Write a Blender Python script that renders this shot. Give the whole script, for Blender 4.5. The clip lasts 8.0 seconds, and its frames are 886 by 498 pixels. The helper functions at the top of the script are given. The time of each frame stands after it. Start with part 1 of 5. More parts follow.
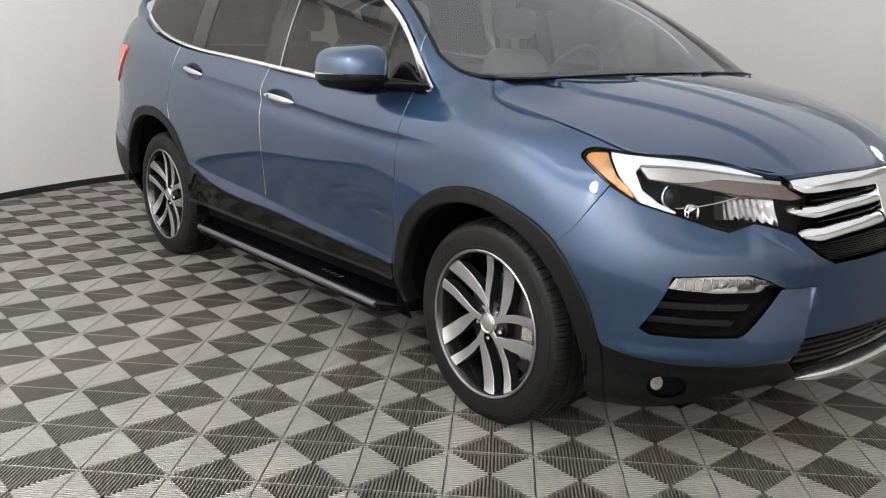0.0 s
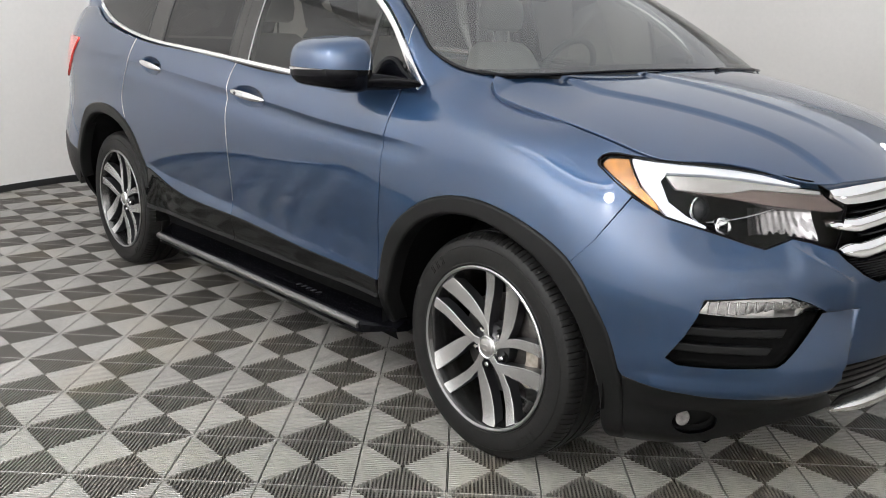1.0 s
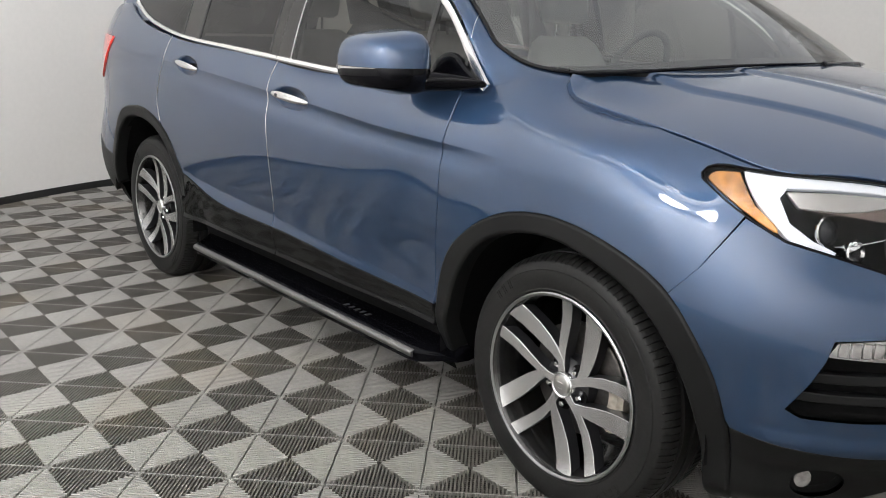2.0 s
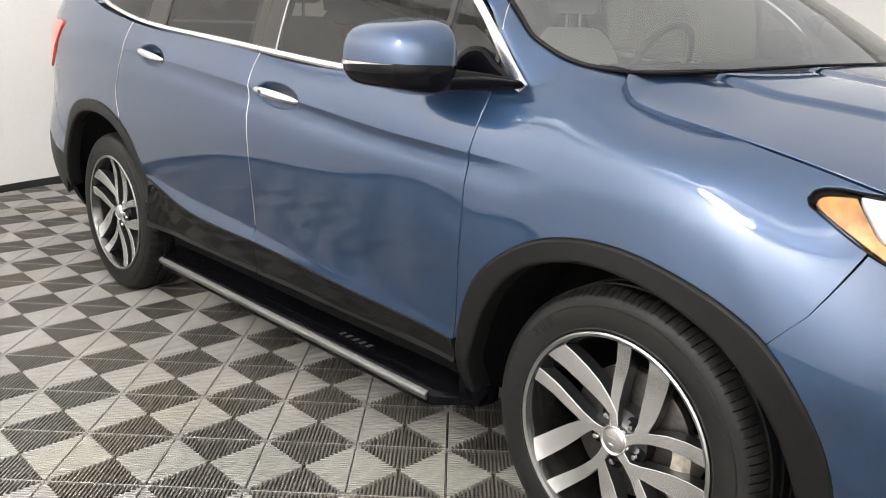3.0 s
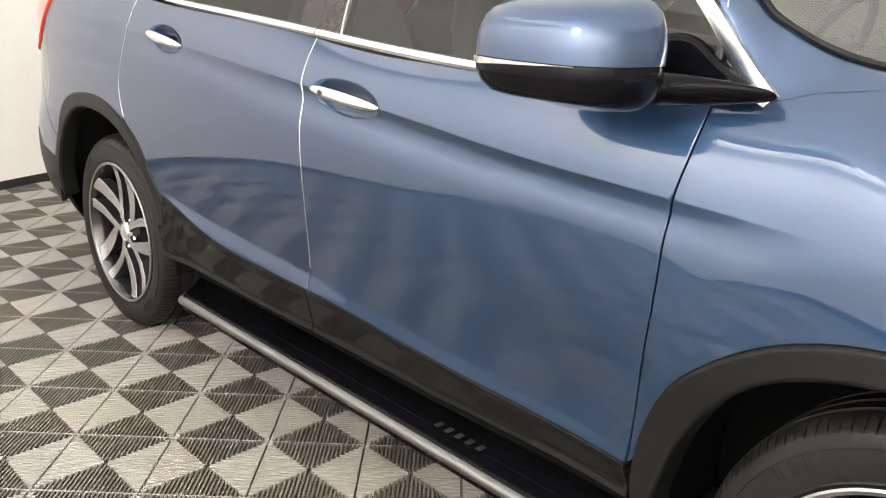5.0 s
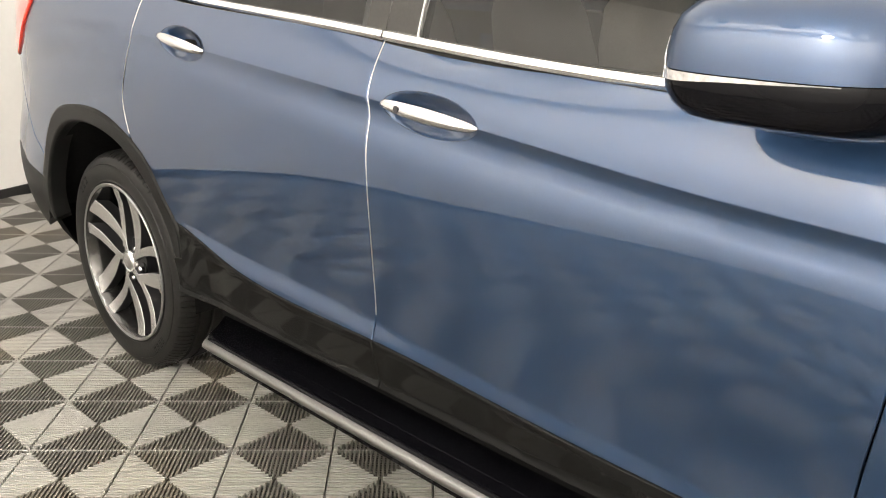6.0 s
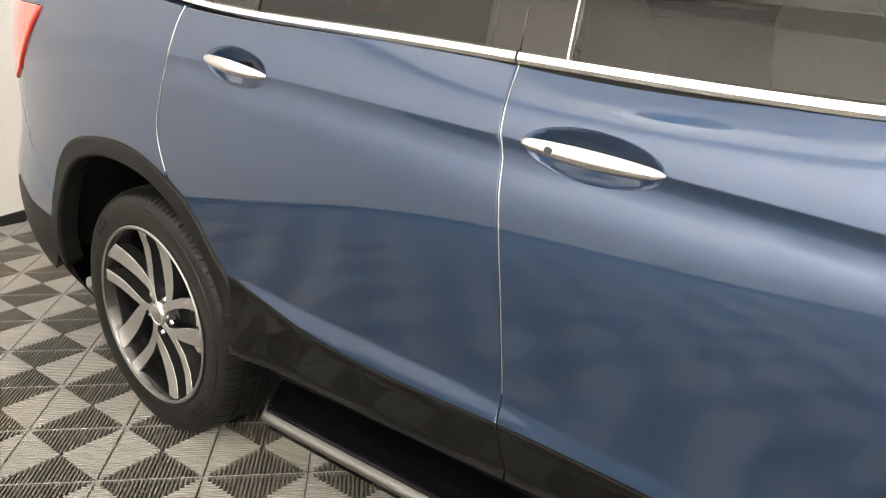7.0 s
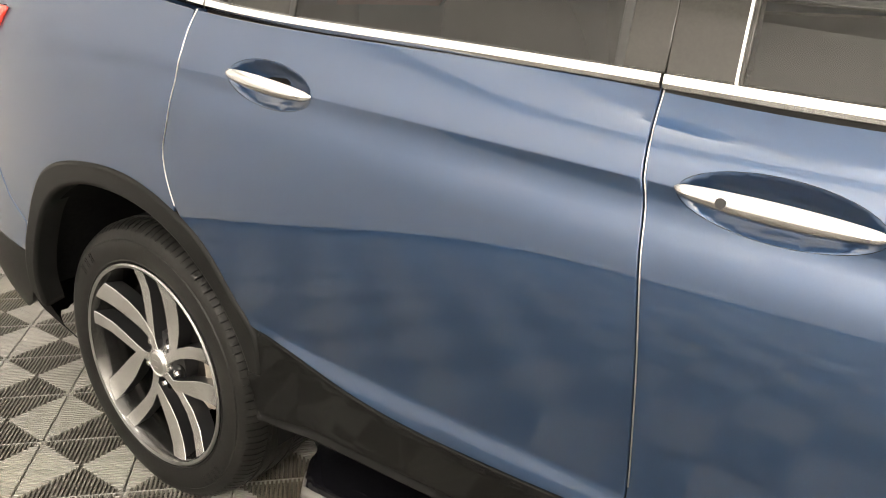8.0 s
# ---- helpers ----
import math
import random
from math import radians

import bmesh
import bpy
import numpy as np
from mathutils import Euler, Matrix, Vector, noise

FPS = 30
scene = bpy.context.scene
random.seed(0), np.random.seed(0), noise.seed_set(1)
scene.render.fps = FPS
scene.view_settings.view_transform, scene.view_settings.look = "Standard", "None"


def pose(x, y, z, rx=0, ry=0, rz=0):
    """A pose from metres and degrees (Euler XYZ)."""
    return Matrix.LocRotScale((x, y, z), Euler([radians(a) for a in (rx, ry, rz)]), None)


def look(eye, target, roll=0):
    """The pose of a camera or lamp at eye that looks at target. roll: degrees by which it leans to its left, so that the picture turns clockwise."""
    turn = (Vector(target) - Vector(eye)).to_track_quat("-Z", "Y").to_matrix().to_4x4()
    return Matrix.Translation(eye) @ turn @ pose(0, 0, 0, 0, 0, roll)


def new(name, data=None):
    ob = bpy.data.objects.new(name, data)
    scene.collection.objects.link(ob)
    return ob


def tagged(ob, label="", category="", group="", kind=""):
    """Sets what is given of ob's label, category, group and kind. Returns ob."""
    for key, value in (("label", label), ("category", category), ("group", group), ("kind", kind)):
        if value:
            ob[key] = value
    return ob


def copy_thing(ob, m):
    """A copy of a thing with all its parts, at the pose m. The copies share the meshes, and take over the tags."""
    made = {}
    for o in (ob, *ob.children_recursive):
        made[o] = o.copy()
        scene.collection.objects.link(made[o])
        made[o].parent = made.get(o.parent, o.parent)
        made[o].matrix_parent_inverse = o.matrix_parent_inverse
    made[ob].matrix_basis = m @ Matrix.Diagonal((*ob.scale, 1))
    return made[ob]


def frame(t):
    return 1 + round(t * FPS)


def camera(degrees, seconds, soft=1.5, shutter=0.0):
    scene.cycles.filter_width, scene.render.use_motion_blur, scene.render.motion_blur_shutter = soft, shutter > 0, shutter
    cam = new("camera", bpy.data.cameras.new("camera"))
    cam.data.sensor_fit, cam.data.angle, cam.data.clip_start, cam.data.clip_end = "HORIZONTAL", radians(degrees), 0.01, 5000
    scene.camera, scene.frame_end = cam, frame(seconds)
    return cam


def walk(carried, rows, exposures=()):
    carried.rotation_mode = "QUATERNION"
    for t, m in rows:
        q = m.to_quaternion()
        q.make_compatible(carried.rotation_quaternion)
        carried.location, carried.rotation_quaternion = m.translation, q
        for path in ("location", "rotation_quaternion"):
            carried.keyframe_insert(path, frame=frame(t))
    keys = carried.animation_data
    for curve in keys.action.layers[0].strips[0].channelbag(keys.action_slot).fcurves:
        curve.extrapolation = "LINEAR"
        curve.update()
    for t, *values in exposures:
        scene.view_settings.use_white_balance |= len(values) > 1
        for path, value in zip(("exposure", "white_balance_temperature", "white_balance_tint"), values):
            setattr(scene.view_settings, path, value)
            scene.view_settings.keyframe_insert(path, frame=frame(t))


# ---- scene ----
cam = camera(55.6, 8.0, soft=1.0)
PATH = [
    (0, (2.05, -2.908, 1.36), (0.585, -1.643, 0.858), 1.9),
    (0.5, (1.91, -2.874, 1.357), (0.476, -1.576, 0.85), 2.1),
    (1, (1.736, -2.775, 1.344), (0.334, -1.443, 0.833), 2.2),
    (1.5, (1.567, -2.654, 1.347), (0.109, -1.388, 0.825), 1.4),
    (1.7, (1.521, -2.63, 1.337), (0.049, -1.38, 0.817), 1.4),
    (3, (1.012, -2.485, 1.322), (-0.371, -1.147, 0.779), 2.3),
    (3.5, (0.812, -2.372, 1.321), (-0.563, -1.031, 0.764), 2.3),
    (4, (0.647, -2.27, 1.329), (-0.778, -0.988, 0.759), 1.6),
    (4.5, (0.46, -2.216, 1.315), (-0.942, -0.918, 0.725), 2.0),
    (6, (-0.219, -2.126, 1.312), (-1.52, -0.747, 0.676), 1.1),
    (6.5, (-0.429, -2.098, 1.304), (-1.708, -0.696, 0.674), 1.2),
    (7, (-0.686, -2.085, 1.317), (-1.931, -0.653, 0.684), 0.2),
    (7.5, (-0.876, -2.069, 1.322), (-2.072, -0.597, 0.686), 0.0),
    (8, (-1.08, -1.995, 1.34), (-2.224, -0.497, 0.67), 0.0),
]
EXPOSURES = [(0.0, -0.68, 6000, 10), (0.7, -0.48, 6000, 10), (1.2, -0.53, 6000, 10), (1.6, -0.78, 6000, 10), (3.1, -0.1, 6250, 10), (4.0, -0.1, 6400, 10), (4.5, 0.15, 6500, 10), (6.0, 0.05, 6800, 10), (7.5, -0.05, 7000, 10), (8.0, 0.1, 7100, 10)]
walk(cam, [(t, look(eye, target, roll)) for t, eye, target, roll in PATH], EXPOSURES)

# ---- light of the room ----
world = bpy.data.worlds.new("world")
scene.world = world
world.use_nodes = True
world.node_tree.nodes["Background"].inputs[0].default_value = (0.8, 0.85, 1.0, 1)
world.node_tree.nodes["Background"].inputs[1].default_value = 0.05

ROOM, ROOM_R, CEIL = (-0.2, 1.0), 5.3, 3.05


def disc_lamp(x, y, watts, size):
    data = bpy.data.lights.new("ceiling_lamp", "AREA")
    data.shape, data.size, data.energy, data.color = "DISK", size, watts, (1.0, 0.97, 0.93)
    ob = new("ceiling_lamp_light", data)
    ob.location = (x, y, CEIL - 0.07)
    return ob


LAMPS = [(0.0, -3.95, 45, 0.60), (0.7, 5.0, 14, 0.44), (4.0, 1.2, 14, 0.30)]
for x, y, watts, wide in LAMPS:
    disc_lamp(x, y, watts, wide)
# an added ring of unseen lamps that wash the wall, strongest towards -y
ADDED_WASHERS = []
WASH = {-165: 4, -150: 7, -135: 17, -120: 40, -105: 66, -90: 84, -75: 92, -60: 78, -45: 48, -30: 20, -15: 8, 15: 5, 45: 8, 75: 9, 105: 9, 135: 8, 165: 5}
for deg in [*range(-165, -14, 15), *range(15, 180, 30)]:
    d = Vector((math.cos(radians(deg)) * 0.8, math.sin(radians(deg)) * 0.8, -0.42))
    ob = disc_lamp(ROOM[0] + 3.95 * math.cos(radians(deg)), ROOM[1] + 3.95 * math.sin(radians(deg)), WASH[deg], 0.3)
    ob.location.z = CEIL - 0.30
    ob.rotation_euler = d.to_track_quat("-Z", "Y").to_euler()
    ADDED_WASHERS.append((ob.location.copy(), d))

# ---- materials ----


def material(name, colour, rough=0.5, metal=0.0, coat=0.0, grain=0.0, scale=40.0, stain=0.0, stain_scale=2.0, bump=0.0, spec=0.5, coat_rough=0.02, coat_ior=1.5, world_space=False, dirt=None):
    """A surface with fine grain, broad stains and relief at real size."""
    mat = bpy.data.materials.new(name)
    mat.use_nodes = True
    nodes, links = mat.node_tree.nodes, mat.node_tree.links
    b = nodes["Principled BSDF"]
    b.inputs["Base Color"].default_value = (*colour, 1)
    b.inputs["Roughness"].default_value, b.inputs["Metallic"].default_value = rough, metal
    b.inputs["Coat Weight"].default_value, b.inputs["Coat Roughness"].default_value = coat, coat_rough
    b.inputs["Specular IOR Level"].default_value, b.inputs["Coat IOR"].default_value = spec, coat_ior
    if not (grain or stain or bump):
        return mat
    geo = nodes.new("ShaderNodeTexCoord")
    fine, broad = nodes.new("ShaderNodeTexNoise"), nodes.new("ShaderNodeTexNoise")
    fine.inputs["Scale"].default_value, broad.inputs["Scale"].default_value = scale, stain_scale
    fine.inputs["Detail"].default_value, broad.inputs["Detail"].default_value = 4, 5
    if world_space:
        geo = nodes.new("ShaderNodeNewGeometry")
    spot = geo.outputs["Position" if world_space else "Object"]
    links.new(spot, fine.inputs["Vector"])
    links.new(spot, broad.inputs["Vector"])
    last = None
    for tex, amount in ((fine, grain), (broad, stain)):
        ramp = nodes.new("ShaderNodeMapRange")
        ramp.inputs["From Min"].default_value, ramp.inputs["From Max"].default_value = 0.3, 0.7
        ramp.inputs["To Min"].default_value, ramp.inputs["To Max"].default_value = 1 - amount, 1 + amount
        links.new(tex.outputs["Fac"], ramp.inputs["Value"])
        if last is None:
            last = ramp.outputs[0]
        else:
            mul = nodes.new("ShaderNodeMath")
            mul.operation = "MULTIPLY"
            links.new(last, mul.inputs[0])
            links.new(ramp.outputs[0], mul.inputs[1])
            last = mul.outputs[0]
    tint = nodes.new("ShaderNodeVectorMath")
    tint.operation = "SCALE"
    tint.inputs[0].default_value = colour
    links.new(last, tint.inputs["Scale"])
    colour_out = tint.outputs[0]
    if dirt:
        patch_tex, ramp, mix = nodes.new("ShaderNodeTexNoise"), nodes.new("ShaderNodeMapRange"), nodes.new("ShaderNodeMix")
        patch_tex.inputs["Scale"].default_value, patch_tex.inputs["Detail"].default_value = 1.9, 6
        ramp.inputs["From Min"].default_value, ramp.inputs["From Max"].default_value = 0.52, 0.70
        ramp.inputs["To Max"].default_value = 0.75
        mix.data_type = "RGBA"
        mix.inputs["B"].default_value = (*dirt, 1)
        links.new(spot, patch_tex.inputs["Vector"])
        links.new(patch_tex.outputs["Fac"], ramp.inputs["Value"])
        links.new(ramp.outputs[0], mix.inputs["Factor"])
        links.new(colour_out, mix.inputs["A"])
        colour_out = mix.outputs["Result"]
    links.new(colour_out, b.inputs["Base Color"])
    if bump:
        bmp = nodes.new("ShaderNodeBump")
        bmp.inputs["Strength"].default_value, bmp.inputs["Distance"].default_value = 1.0, bump
        links.new(fine.outputs["Fac"], bmp.inputs["Height"])
        links.new(bmp.outputs[0], b.inputs["Normal"])
    return mat


def glass(name, colour, rough=0.0, ior=1.5):
    mat = bpy.data.materials.new(name)
    mat.use_nodes = True
    nodes, links = mat.node_tree.nodes, mat.node_tree.links
    nodes.remove(nodes["Principled BSDF"])
    clear, gloss, mix, fres = (nodes.new(n) for n in ("ShaderNodeBsdfTransparent", "ShaderNodeBsdfGlossy", "ShaderNodeMixShader", "ShaderNodeFresnel"))
    clear.inputs["Color"].default_value = (*colour, 1)
    gloss.inputs["Roughness"].default_value = rough
    fres.inputs["IOR"].default_value = ior
    links.new(fres.outputs[0], mix.inputs[0])
    links.new(clear.outputs[0], mix.inputs[1])
    links.new(gloss.outputs[0], mix.inputs[2])
    links.new(mix.outputs[0], nodes["Material Output"].inputs["Surface"])
    return mat


def lit(name, colour, strength):
    mat = bpy.data.materials.new(name)
    mat.use_nodes = True
    b = mat.node_tree.nodes["Principled BSDF"]
    b.inputs["Base Color"].default_value = (*colour, 1)
    b.inputs["Emission Color"].default_value = (*colour, 1)
    b.inputs["Emission Strength"].default_value = strength
    return mat


PAINT = material("blue_metallic_paint", (0.021, 0.053, 0.121), 0.45, 0.85, 1.0, grain=0.05, scale=900, coat_ior=1.64, coat_rough=0.028)
CLAD_BLACK = material("black_cladding", (0.006, 0.006, 0.006), 0.07, spec=0.13, grain=0.15, scale=300, stain=0.1)
BLACK_TRIM = material("black_textured_trim", (0.0070, 0.0070, 0.0069), 0.45, spec=0.17, grain=0.15, scale=500, stain=0.1, bump=0.0003)
GLOSS_BLACK = material("gloss_black_plastic", (0.003, 0.003, 0.004), 0.06, spec=0.12)
PILLAR_BLACK = material("gloss_black_pillar", (0.020, 0.019, 0.017), 0.04, spec=0.36, grain=0.1, scale=200)
DARK = material("dark_underside", (0.006, 0.006, 0.006), 0.9, spec=0.08, grain=0.3, scale=60)
CHROME = material("chrome", (0.82, 0.82, 0.82), 0.07, 1.0)
BRIGHT_TRIM = material("bright_window_trim", (0.86, 0.85, 0.83), 0.24, 1.0, grain=0.02, scale=300)
HANDLE = material("satin_chrome_handle", (0.70, 0.695, 0.69), 0.20, 1.0, grain=0.02, scale=300)
SATIN = material("satin_silver", (0.62, 0.61, 0.6), 0.28, 1.0, grain=0.03, scale=300)
MACHINED = material("machined_alloy", (0.72, 0.72, 0.72), 0.26, 0.95, grain=0.04, scale=400)
GUNMETAL = material("gunmetal_paint", (0.045, 0.045, 0.048), 0.32, 0.6, coat=0.5)
BARREL = material("satin_grey_barrel", (0.105, 0.102, 0.100), 0.2, 0.9, coat=0.3, grain=0.08, scale=200)
RIM_EDGE = material("turned_rim_edge", (0.36, 0.36, 0.36), 0.3, 0.95, grain=0.04, scale=400)
RUBBER = material("tyre_rubber", (0.0120, 0.0117, 0.0112), 0.46, spec=0.21, grain=0.2, scale=120, stain=0.15, stain_scale=8, bump=0.0004)
TINT = glass("tinted_glass", (0.05, 0.048, 0.043), ior=1.46)
TINT_FRONT = glass("lightly_tinted_glass", (0.13, 0.128, 0.112), ior=1.46)
CLEAR = glass("windscreen_glass", (0.80, 0.88, 0.82), ior=2.3)
LENS = glass("lamp_lens", (0.95, 0.95, 0.95), ior=1.3)
AMBER = material("amber_reflector", (0.56, 0.25, 0.05), 0.26, coat=1.0, grain=0.35, scale=55, stain=0.35, stain_scale=12, bump=0.002)
RED_LENS = material("red_lamp_lens", (0.75, 0.06, 0.04), 0.12, coat=1.0)
DRL = lit("white_light_guide", (0.86, 0.88, 0.93), 0.22)
LEATHER = material("grey_leather", (0.52, 0.51, 0.48), 0.5, grain=0.08, scale=200, stain=0.05, bump=0.0004)
DASH = material("dark_dashboard", (0.15, 0.15, 0.14), 0.55, grain=0.15, scale=300)
WALL_PAINT = material("white_wall_paint", (0.78, 0.76, 0.73), 0.6, grain=0.015, scale=30, stain=0.02, stain_scale=0.8)
CEIL_PAINT = material("white_ceiling_paint", (0.78, 0.77, 0.75), 0.7, grain=0.02, scale=25, stain=0.02)
# glow of the added sheet that brightens the car and room from above
ADDED_CEILING_GLOW = lit("luminous_ceiling_fabric", (1.0, 0.985, 0.96), 1.0)
BASE_BLACK = material("black_base_strip", (0.015, 0.015, 0.015), 0.5, grain=0.2, scale=60)
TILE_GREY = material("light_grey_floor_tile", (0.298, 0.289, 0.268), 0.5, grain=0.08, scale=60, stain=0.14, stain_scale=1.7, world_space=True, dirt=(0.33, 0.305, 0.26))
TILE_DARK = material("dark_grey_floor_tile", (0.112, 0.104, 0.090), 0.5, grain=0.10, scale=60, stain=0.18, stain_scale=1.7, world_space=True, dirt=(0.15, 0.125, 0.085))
SUBFLOOR = material("dark_subfloor", (0.012, 0.012, 0.012), 0.8, grain=0.2, scale=50)
RUBBER_DARK = material("black_step_rubber", (0.015, 0.015, 0.015), 0.55, grain=0.15, scale=200)
BOARD_SILVER = material("brushed_silver_strip", (0.19, 0.187, 0.182), 0.38, 0.9, grain=0.06, scale=250)
CAST_IRON = material("brake_iron", (0.08, 0.075, 0.07), 0.45, 0.8, grain=0.2, scale=80)
CALIPER = material("brake_caliper", (0.42, 0.38, 0.32), 0.5, 0.3, grain=0.2, scale=60)
LAMP_FACE = lit("lamp_diffuser", (1.0, 0.97, 0.93), 4.0)

# ---- mesh helpers ----
from mathutils.geometry import delaunay_2d_cdt


def mesh_object(name, me, mats, parent=None, label=""):
    for m in mats if isinstance(mats, (list, tuple)) else [mats]:
        me.materials.append(m)
    ob = new(name, me)
    if parent:
        ob.parent = parent
    if label:
        ob["label"] = label
    return ob


def part(name, bm, mats, parent=None, label="", smooth=40):
    me = bpy.data.meshes.new(name)
    bmesh.ops.recalc_face_normals(bm, faces=bm.faces[:])
    if smooth:
        for f in bm.faces:
            f.smooth = True
        for e in bm.edges:
            if len(e.link_faces) == 2 and e.calc_face_angle(0) > radians(smooth):
                e.smooth = False
    bm.to_mesh(me)
    bm.free()
    return mesh_object(name, me, mats, parent, label)


def add_box(bm, size, m=Matrix(), bevel=0.0, mat=0, seg=2):
    made = bmesh.ops.create_cube(bm, size=1, matrix=m @ Matrix.Diagonal((*size, 1)))
    faces = {f for v in made["verts"] for f in v.link_faces}
    if bevel:
        edges = list({e for f in faces for e in f.edges})
        out = bmesh.ops.bevel(bm, geom=edges, offset=bevel, segments=seg, profile=0.7, affect="EDGES")
        faces = {f for f in faces if f.is_valid} | set(out["faces"])
    for f in faces:
        f.material_index = mat
    return faces


def add_loft(bm, rings, closed=True, caps=True, mat=0):
    """Rings of points, all of one length, joined ring to ring."""
    vs = [[bm.verts.new(p) for p in r] for r in rings]
    n = len(vs[0])
    for a, b in zip(vs, vs[1:]):
        for i in range(n if closed else n - 1):
            bm.faces.new((a[i], a[(i + 1) % n], b[(i + 1) % n], b[i])).material_index = mat
    if caps and closed:
        bm.faces.new(vs[0][::-1]).material_index = mat
        bm.faces.new(vs[-1]).material_index = mat
    return vs


def add_lathe(bm, profile, m=Matrix(), seg=64, mat=0, close=False):
    """Turns (radius, height) pairs round the local z axis."""
    rings = []
    for i in range(seg):
        a = 2 * math.pi * i / seg
        rings.append([bm.verts.new(m @ Vector((r * math.cos(a), r * math.sin(a), h))) for r, h in profile])
    for i in range(seg):
        a, b = rings[i], rings[(i + 1) % seg]
        for k in range(len(profile) - (0 if close else 1)):
            k2 = (k + 1) % len(profile)
            bm.faces.new((a[k], b[k], b[k2], a[k2])).material_index = mat


def add_tube(bm, points, radius, seg=10, mat=0, flat=1.0):
    """A round bar through points; flat squeezes it in height."""
    rings = []
    for i, p in enumerate(points):
        a, b = Vector(points[max(i - 1, 0)]), Vector(points[min(i + 1, len(points) - 1)])
        t = (b - a).normalized()
        up = Vector((0, 0, 1)) if abs(t.z) < 0.9 else Vector((1, 0, 0))
        side = t.cross(up).normalized()
        up = side.cross(t)
        r = radius[i] if isinstance(radius, (list, tuple)) else radius
        rings.append([Vector(p) + side * (r * math.cos(q)) + up * (r * flat * math.sin(q)) for q in [2 * math.pi * k / seg for k in range(seg)]])
    add_loft(bm, rings, mat=mat)


def spline(points):
    """A smooth (natural cubic) function through (x, value) pairs; straight beyond its ends."""
    pts = sorted(points)
    x, y = np.array([p[0] for p in pts], float), np.array([p[1] for p in pts], float)
    n = len(x)
    h = np.diff(x)
    a = np.eye(n)
    r = np.zeros(n)
    for i in range(1, n - 1):
        a[i, i - 1], a[i, i], a[i, i + 1] = h[i - 1], 2 * (h[i - 1] + h[i]), h[i]
        r[i] = 6 * ((y[i + 1] - y[i]) / h[i] - (y[i] - y[i - 1]) / h[i - 1])
    m = np.linalg.solve(a, r)

    def value(t):
        if t <= x[0]:
            return float(y[0] + (t - x[0]) * ((y[1] - y[0]) / h[0] - h[0] * m[1] / 6))
        if t >= x[-1]:
            return float(y[-1] + (t - x[-1]) * ((y[-1] - y[-2]) / h[-1] + h[-1] * m[-2] / 6))
        i = int(np.searchsorted(x, t)) - 1
        u, v = x[i + 1] - t, t - x[i]
        return float((m[i] * u**3 + m[i + 1] * v**3) / (6 * h[i]) + (y[i] / h[i] - m[i] * h[i] / 6) * u + (y[i + 1] / h[i] - m[i + 1] * h[i] / 6) * v)

    return value


def line(points):
    """Straight pieces through (x, value) pairs."""
    xs, ys = zip(*sorted(points))
    return lambda t: float(np.interp(t, xs, ys))


def smooth(a, b, t):
    t = min(max((t - a) / (b - a), 0.0), 1.0)
    return t * t * (3 - 2 * t)


def along(points, step):
    """A polyline in the plane with points at most step apart."""
    out = []
    for a, b in zip(points, points[1:]):
        n = max(1, math.ceil(math.dist(a, b) / step))
        out += [(a[0] + (b[0] - a[0]) * i / n, a[1] + (b[1] - a[1]) * i / n) for i in range(n)]
    return out + [points[-1]]


def inside(p, poly):
    hit = False
    for (x0, y0), (x1, y1) in zip(poly, poly[1:] + poly[:1]):
        if (y0 > p[1]) != (y1 > p[1]) and p[0] < x0 + (p[1] - y0) / (y1 - y0) * (x1 - x0):
            hit = not hit
    return hit


